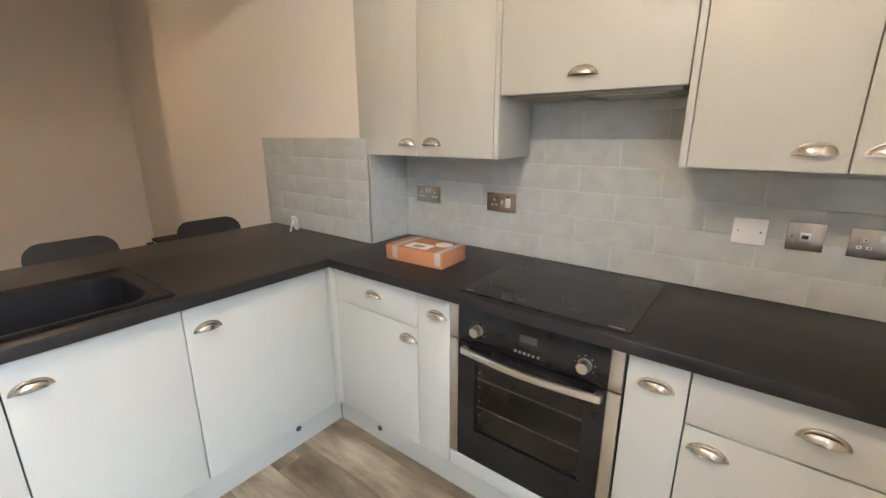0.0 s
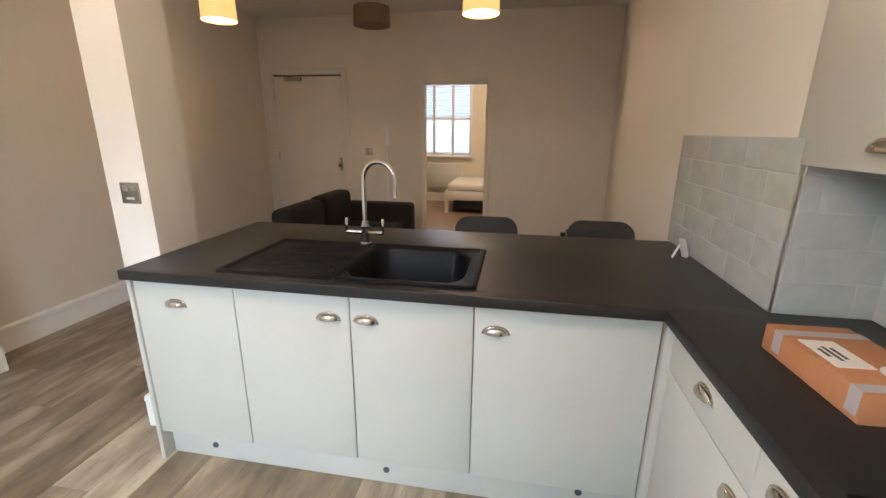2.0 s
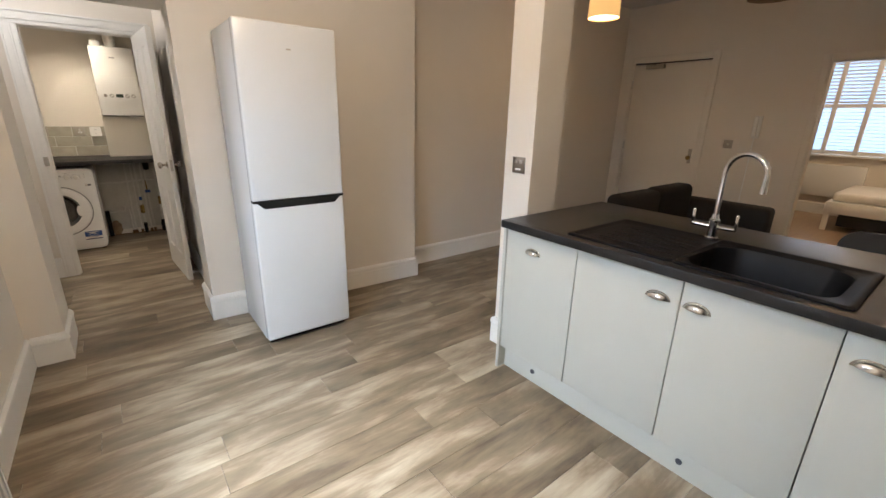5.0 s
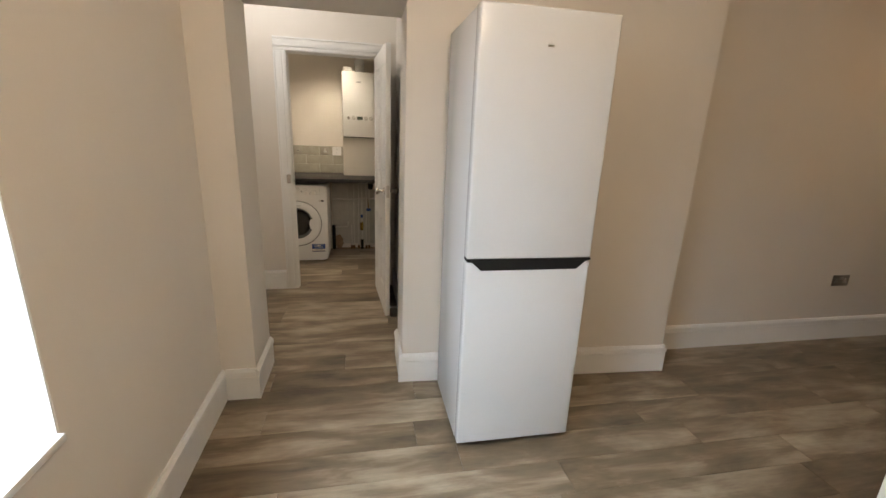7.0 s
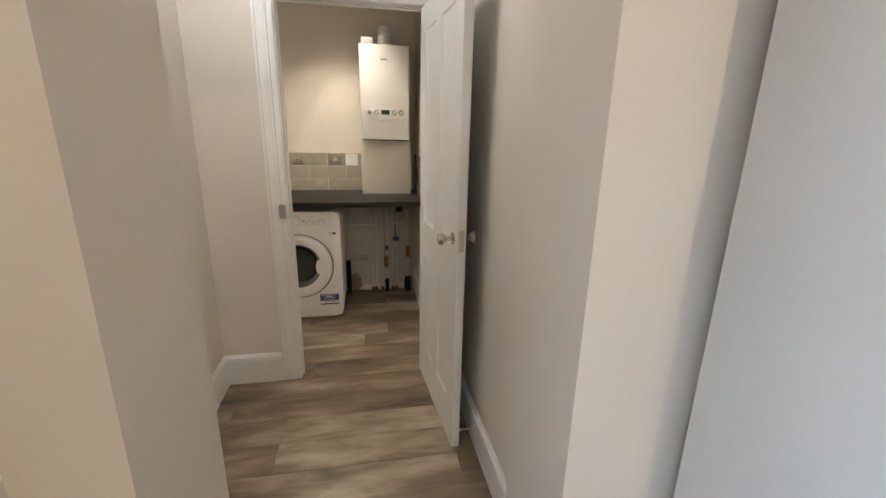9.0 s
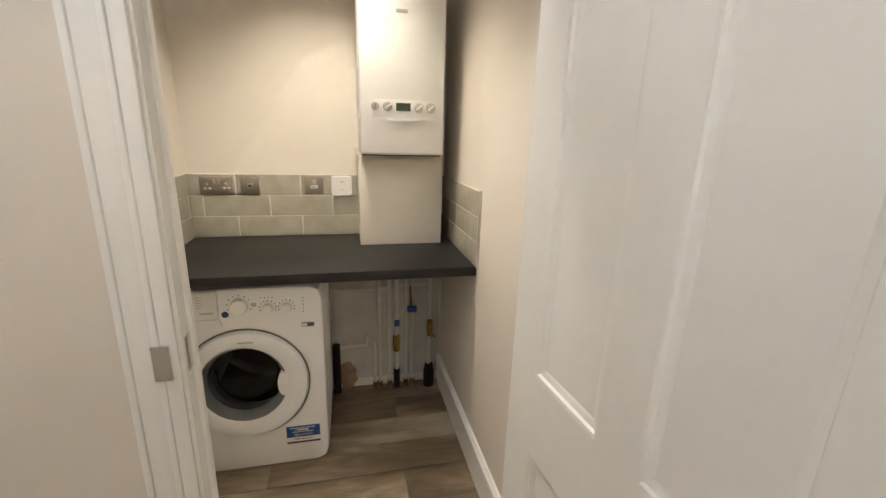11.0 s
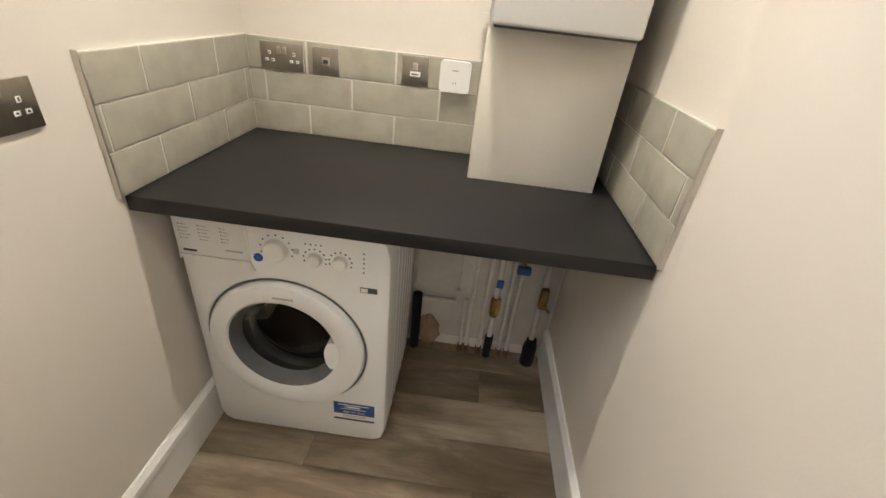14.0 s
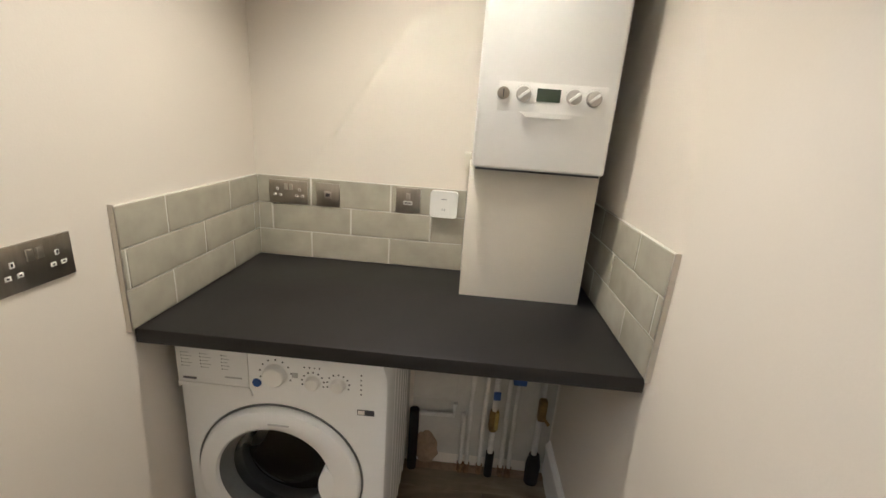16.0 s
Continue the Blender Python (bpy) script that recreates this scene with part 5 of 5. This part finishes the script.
part("gasket", loft([circ(0.189, MYF - 0.05), circ(0.150, MYF - 0.06), circ(0.142, MYF - 0.09), circ(0.172, MYF - 0.12), circ(0.19, MYF - 0.125)], cap_last=False), GREYRUBBER, wm, "grey rubber door gasket", smooth=60)
part("drum", loft([circ(0.200, MYF - 0.115), circ(0.235, MYF - 0.14), circ(0.235, MYF - 0.40), circ(0.20, MYF - 0.42), circ(0.01, MYF - 0.43)]), surface("dark_drum_steel", (0.20, 0.20, 0.20), 0.22, 1.0, vary=0.1, scale=20), wm, "perforated steel drum")
for k in range(3):
    a = radians(100 + 120 * k)
    px_, pz_ = CX + 0.20 * math.cos(a), CZ + 0.20 * math.sin(a)
    bm = box(bmesh.new(), -0.022, 0.022, MYF - 0.37, MYF - 0.16, -0.035, 0.035, bevel=0.012)
    bmesh.ops.rotate(bm, verts=bm.verts, cent=(0, 0, 0), matrix=Matrix.Rotation(radians(90) - a, 3, "Y"))
    bmesh.ops.translate(bm, verts=bm.verts, vec=(px_, 0, pz_))
    part("paddle", bm, STEEL, wm, "steel drum paddle")
grip = [(0.484 + 0.024 * math.cos(a), 0.428 + 0.055 * math.sin(a)) for a in [k * math.tau / 28 for k in range(28)]]
part("door_grip", slab(grip, MYF - 0.020, MYF + 0.018, "Y"), ENAMEL, dw, "white scalloped door grip")
# control panel
part("drawer", box(bmesh.new(), 0.704, 0.905, MYF - 0.002, MYF + 0.0035, 0.728, 0.842, bevel=0.0015), ENAMEL, wm, "white detergent drawer front")
part("drawer_grip", slab([(0.905, 0.7275), (0.704, 0.7275), (0.694, 0.700), (0.697, 0.697), (0.712, 0.717), (0.896, 0.717), (0.905, 0.708)], MYF - 0.001, MYF + 0.0055, "Y"), ENAMEL, wm, "moulded finger edge of the drawer")
for x, z, r, h in ((0.628, 0.778, 0.033, 0.022), (0.524, 0.763, 0.020, 0.016), (0.454, 0.763, 0.020, 0.016)):
    part("dial", lathe([(0.001, h), (r * 0.82, h), (r * 0.92, h * 0.85), (r, 0.002), (r * 1.08, 0.001), (r * 1.08, -0.001)], 32, "Y", (x, MYF, z)), WHITEPLASTIC, wm, "round white control dial")
    for q in range(9):
        a = radians(200 - 27 * q)
        cx, cz = x + (r + 0.011) * math.cos(a), z + (r + 0.011) * math.sin(a)
        part("dial_mark", boxes((cx - 0.0022, cx + 0.0022, MYF, MYF + 0.0008, cz - 0.0022, cz + 0.0022)), DARKPRINT, wm)
part("start_button", lathe([(0.001, 0.004), (0.0115, 0.004), (0.013, 0.0)], 24, "Y", (0.682, MYF + 0.0002, 0.745)), BLUE, wm, "round blue push button")
part("start_key", boxes((0.566, 0.582, MYF, MYF + 0.001, 0.772, 0.788)), PRINT, wm)
for k in range(5):
    for x0, w in ((0.890, 0.030), (0.836, 0.030), (0.776, 0.022)):
        part("printed_line", boxes((x0 - w * (0.75 + 0.25 * (k % 2)), x0 - 0.004, MYF + 0.0035, MYF + 0.0039, 0.820 - 0.0105 * k, 0.8218 - 0.0105 * k)), PRINT, wm)
        part("printed_dot", boxes((x0 - 0.002, x0 + 0.001, MYF + 0.0035, MYF + 0.0039, 0.8195 - 0.0105 * k, 0.8225 - 0.0105 * k)), DARKPRINT, wm)
    part("indicator", boxes((0.388, 0.392, MYF, MYF + 0.0008, 0.798 - 0.015 * k, 0.802 - 0.015 * k)), DARKPRINT, wm)
for k in range(4):
    part("indicator", boxes((0.545 - 0.014 * k, 0.549 - 0.014 * k, MYF, MYF + 0.0008, 0.806, 0.810)), DARKPRINT, wm)
part("model_mark", boxes((0.852, 0.890, MYF + 0.0035, MYF + 0.0040, 0.738, 0.745)), DARKPRINT, wm)
part("model_mark", boxes((0.722, 0.770, MYF + 0.0035, MYF + 0.0040, 0.752, 0.757)), PRINT, wm)
part("badge", boxes((0.585, 0.645, MYF + 0.0245, MYF + 0.0266, 0.628, 0.634)), PRINT, wm, "small grey maker's mark")
en = part("energy_badge", boxes((0.352, 0.400, MYF, MYF + 0.0015, 0.674, 0.691)), DARKPRINT, wm, "small black and white badge")
part("badge_half", boxes((0.379, 0.398, MYF + 0.0015, MYF + 0.002, 0.676, 0.689)), PAPER, en)
sk = part("sticker", boxes((0.352, 0.492, MYF, MYF + 0.0012, 0.148, 0.203)), BLUE, wm, "blue and white information sticker")
part("sticker_white", boxes((0.352, 0.492, MYF, MYF + 0.0012, 0.126, 0.148)), PAPER, sk)
part("sticker_foot", boxes((0.352, 0.492, MYF, MYF + 0.0012, 0.117, 0.126)), DARKBLUE, sk)
for z, x0, x1, h in ((0.194, 0.372, 0.478, 0.004), (0.184, 0.400, 0.445, 0.007), (0.174, 0.380, 0.468, 0.003)):
    part("sticker_line", boxes((x0, x1, MYF + 0.0012, MYF + 0.0016, z - h / 2, z + h / 2)), PAPER, sk)


def words(text, size, x, y, z, material, parent, name="lettering"):
    """Raised lettering on a face that looks along +y."""
    c = bpy.data.curves.new(name, "FONT")
    c.body, c.size, c.align_x, c.align_y = text, size, "CENTER", "CENTER"
    tmp = bpy.data.objects.new(name, c)
    scene.collection.objects.link(tmp)
    me = bpy.data.meshes.new_from_object(tmp.evaluated_get(bpy.context.evaluated_depsgraph_get()))
    bpy.data.objects.remove(tmp)
    top = parent if parent.parent is None else parent.parent
    me.transform(Matrix.Translation(Vector((x, y, z)) - top.matrix_basis.translation) @ pose(0, 0, 0, 90, 0, 180))
    me.materials.clear()
    me.materials.append(material)
    ob = new(name, me)
    ob.parent = parent
    return ob


words("IMPORTANT", 0.014, 0.422, MYF + 0.0016, 0.137, DARKBLUE, sk)
words("0800 597 8642", 0.0125, 0.422, MYF + 0.0018, 0.1595, PAPER, sk)
words("10", 0.012, 0.452, MYF + 0.0018, 0.184, PAPER, sk)
for x in (MX0 + 0.05, MX1 - 0.05):
    for y in (MYF - 0.06, MYB + 0.06):
        part("foot", cyl(bmesh.new(), (x, y, 0.0), (x, y, 0.016), 0.018, n=14), RUBBER, wm)
for k in range(6):
    part("side_rib", box(bmesh.new(), MX0 - 0.0012, MX0 + 0.002, -5.30 + 0.06 * k, -5.285 + 0.06 * k, 0.08, 0.78, bevel=0.002), ENAMEL, wm)

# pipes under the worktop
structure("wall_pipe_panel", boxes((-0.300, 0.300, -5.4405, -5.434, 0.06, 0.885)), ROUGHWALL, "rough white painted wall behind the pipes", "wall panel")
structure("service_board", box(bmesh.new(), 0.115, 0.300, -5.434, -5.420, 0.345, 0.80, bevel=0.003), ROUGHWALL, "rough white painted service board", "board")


def pipe(points, r, label, material=PIPEPAINT):
    t = thing("pipe", points[0], label, "pipe", "pipes under the worktop")
    part("tube", tube(points, r, 12), material, t)
    return t


for x, top in ((0.047, 0.885), (-0.009, 0.885), (-0.103, 0.885), (-0.138, 0.885), (0.075, 0.30)):
    p = pipe([(x, -5.405, 0.0), (x + 0.003, -5.405, 0.3), (x, -5.405, top)], 0.0095, "white painted copper pipe rising from the floor")
    part("dirty_foot", cyl(bmesh.new(), (x, -5.405, 0.0), (x, -5.405, 0.045), 0.014, n=12), COPPER, p, "dirty unpainted pipe foot")
gp = pipe([(-0.050, -5.400, 0.0), (-0.048, -5.400, 0.25), (-0.046, -5.400, 0.885)], 0.012, "white gas pipe with a yellow valve")
part("valve_body", lathe([(0.001, 0.235), (0.016, 0.235), (0.021, 0.25), (0.021, 0.32), (0.016, 0.335), (0.001, 0.335)], 18, "Z", (-0.048, -5.400, 0)), BRASS, gp, "brass gas valve")
part("valve_handle", box(bmesh.new(), -0.066, -0.050, -5.386, -5.372, 0.255, 0.345, bevel=0.005), YELLOW, gp, "yellow valve lever")
part("blue_tag", box(bmesh.new(), -0.064, -0.034, -5.388, -5.380, 0.395, 0.435, bevel=0.004), BLUE, gp, "blue plastic tag")
part("black_joint", cyl(bmesh.new(), (-0.050, -5.40, 0.0), (-0.050, -5.40, 0.12), 0.018, n=14), RUBBER, gp)
wp = pipe([(-0.235, -5.395, 0.0), (-0.235, -5.395, 0.35), (-0.232, -5.395, 0.75)], 0.012, "white water pipe with a brass stop tap")
part("stop_tap", box(bmesh.new(), -0.252, -0.218, -5.39, -5.355, 0.33, 0.43, bevel=0.01), BRASS, wp, "tarnished brass stop tap")
part("tap_lever", tube([(-0.235, -5.36, 0.36), (-0.262, -5.345, 0.33)], 0.007, 8), BRASS, wp)
part("dark_collar", lathe([(0.001, 0.0), (0.030, 0.0), (0.032, 0.09), (0.022, 0.14), (0.001, 0.14)], 18, "Z", (-0.237, -5.390, 0)), RUBBER, wp, "black pipe collar")
hp = pipe([(0.30, -5.412, 0.62), (0.118, -5.412, 0.615), (-0.10, -5.412, 0.63), (-0.24, -5.412, 0.63)], 0.010, "white painted pipe run along the wall")
part("blue_valve", box(bmesh.new(), -0.160, -0.105, -5.400, -5.370, 0.480, 0.512, bevel=0.006), BLUE, hp, "blue plastic valve handle")
part("valve_drop", tube([(-0.13, -5.395, 0.50), (-0.13, -5.408, 0.63)], 0.008, 8), BRASS, hp)
pipe([(0.30, -5.412, 0.275), (0.12, -5.412, 0.280), (0.118, -5.412, 0.34)], 0.010, "white painted pipe stub along the wall")
trap = thing("waste_trap", (-0.16, -5.30, 0.78), "black plastic waste trap under the worktop", "waste trap")
part("cup", lathe([(0.001, 0.755), (0.026, 0.760), (0.030, 0.80), (0.034, 0.885), (0.001, 0.885)], 20, "Z", (-0.155, -5.30, 0)), RUBBER, trap)
pipe([(0.288, -5.40, 0.0), (0.288, -5.40, 0.30)], 0.021, "black upright waste pipe by the machine", RUBBER)
rb = bmesh.new()
bmesh.ops.create_icosphere(rb, subdivisions=3, radius=1.0)
for v in rb.verts:
    n = noise.noise(v.co * 2.2) * 0.25 + noise.noise(v.co * 6) * 0.12
    v.co = Vector((0.235 + v.co.x * 0.055 * (1 + n), -5.428 + v.co.y * 0.012 * (1 + n), 0.085 + v.co.z * 0.085 * (1 + n)))
single("plaster_hole", rb, RUBBLE, "broken brown plaster patch at the floor", "plaster damage")
db_ = bmesh.new()
bmesh.ops.create_grid(db_, x_segments=40, y_segments=3, size=0.5)
for v in db_.verts:
    x, y = v.co.x, v.co.y
    v.co = Vector((0.0 + x * 0.60, -5.415 + y * 0.045, 0.004 + 0.016 * abs(noise.noise(Vector((x * 14, y * 3, 1)))) * (1 - abs(y) * 1.6)))
single("floor_rubble", db_, RUBBLE, "crumbled brown plaster along the floor edge", "debris", kind="stuff")

# ---------------------------------------------------------------- wall tiles
TW, TH, GAP = 0.300, 0.100, 0.003
tile_meshes = {}


def tile_mesh(w, h, material):
    key = (round(w, 3), round(h, 3), material.name)
    if key not in tile_meshes:
        bm = bmesh.new()
        loops = [[(u, v, q) for u, q in ((i, i), (w - i, i), (w - i, h - i), (i, h - i))] for i, v in ((0.0, 0.0), (0.0, -0.0070), (0.0008, -0.0086), (0.003, -0.0090))]
        bm = loft(loops)
        tile_meshes[key] = finish(bm, "tile", material, 60)
    return tile_meshes[key]


def tile_panel(name, at, rz, length, rows, start, label, backing=0.0085, material=TILE, grout=GROUT):
    """Courses of half-bonded tiles on a wall: u runs to the right as one faces it, from the point at."""
    g = tagged(new(name, finish(boxes((0.0, length, -backing, 0.0, 0.0, rows * (TH + GAP))), name, grout)), label, "wall tiles", kind="structure")
    g.matrix_world = pose(*at, 0, 0, rz)
    for r in range(rows):
        u = -start[r % 2]
        while u < length - 0.004:
            a, b = max(u, 0.0), min(u + TW, length)
            if b - a > 0.012:
                z = r * (TH + GAP) + 0.0015
                ob = new("tile", tile_mesh(b - a - GAP, TH, material))
                ob.parent = g
                ob.matrix_basis = pose(a + GAP / 2, -0.0012 + random.uniform(-0.0006, 0.0), z, random.uniform(-0.12, 0.12), 0, random.uniform(-0.06, 0.06))
            u += TW + GAP
    return g


tile_panel("tiles_chimney", (-2.412, 1.465, 0.911), 0, 0.905, 5, (0.0, 0.15), "glazed wall tiles on the chimney breast, tinted cool for daylight", backing=0.0098, material=DAYLIT_TILE, grout=GROUT_PALE)
tile_panel("tiles_return", (-1.505, 1.465, 0.911), 90, 0.268, 5, (0.10, 0.25), "glazed wall tiles on the chimney side, tinted cool for daylight", backing=0.0098, material=DAYLIT_TILE, grout=GROUT_PALE)
tile_panel("tiles_hob", (-1.505, 1.735, 0.911), 0, 2.193, 7, (0.12, 0.27), "glazed wall tiles behind the hob, tinted cool for daylight", backing=0.0098, material=DAYLIT_TILE, grout=GROUT_PALE)
tile_panel("tiles_utility_left", (0.945, -4.775, 0.927), -90, 0.663, 3, (0.135, 0.285), "grey-green glazed wall tiles by the utility worktop")
tile_panel("tiles_utility_back", (0.934, -5.44, 0.927), 180, 0.786, 3, (0.098, 0.248), "grey-green glazed wall tiles under the boiler wall")
tile_panel("tiles_utility_right", (-0.31, -5.438, 0.927), 90, 0.662, 3, (0.13, 0.28), "grey-green glazed wall tiles by the boiler")
for name, x0, x1, y0, y1 in (("trim_left", 0.932, 0.945, -4.775, -4.771), ("trim_right", -0.310, -0.297, -4.776, -4.772)):
    structure(name, boxes((x0, x1, y0, y1, 0.927, 1.240)), STEEL, "thin metal tile edge trim", "tile trim")
structure("trim_chimney", boxes((-2.416, -2.412, 1.454, 1.465, 0.911, 1.428)), STEEL, "thin metal tile edge trim", "tile trim")
structure("trim_corner", boxes((-1.5085, -1.500, 1.4565, 1.4645, 0.911, 1.428)), STEEL, "thin metal tile corner trim", "tile trim")

# ---------------------------------------------------------------- floor planks
floor_ob = bpy.data.objects["floor"]
PL, PW = 1.22, 0.180
plank_meshes = {}


def plank_mesh(length):
    """A whole or a cut plank; those of one length share their mesh."""
    key = round(length, 4)
    if key not in plank_meshes:
        plank_meshes[key] = finish(box(bmesh.new(), 0.0007, key - 0.0007, 0.0007, PW - 0.0007, -0.005, 0.0, bevel=0.0009, segments=1), "plank", PLANK, 20)
    return plank_meshes[key]


rng = random.Random(5)
y = 1.72
while y > -5.45:
    off = rng.uniform(0, PL)
    lo, hi = (-5.46, 0.74) if y - PW > -2.40 else (-5.46, 0.98) if y - PW > -2.75 else (-0.40, 0.98)
    x = lo - off
    while x < hi:
        a, b = max(x, lo), min(x + PL, hi)
        if b - a > 0.03:
            ob = new("plank", plank_mesh(b - a))
            ob.parent = floor_ob
            ob.location = (a, y - PW, 0)
        x += PL
    y -= PW
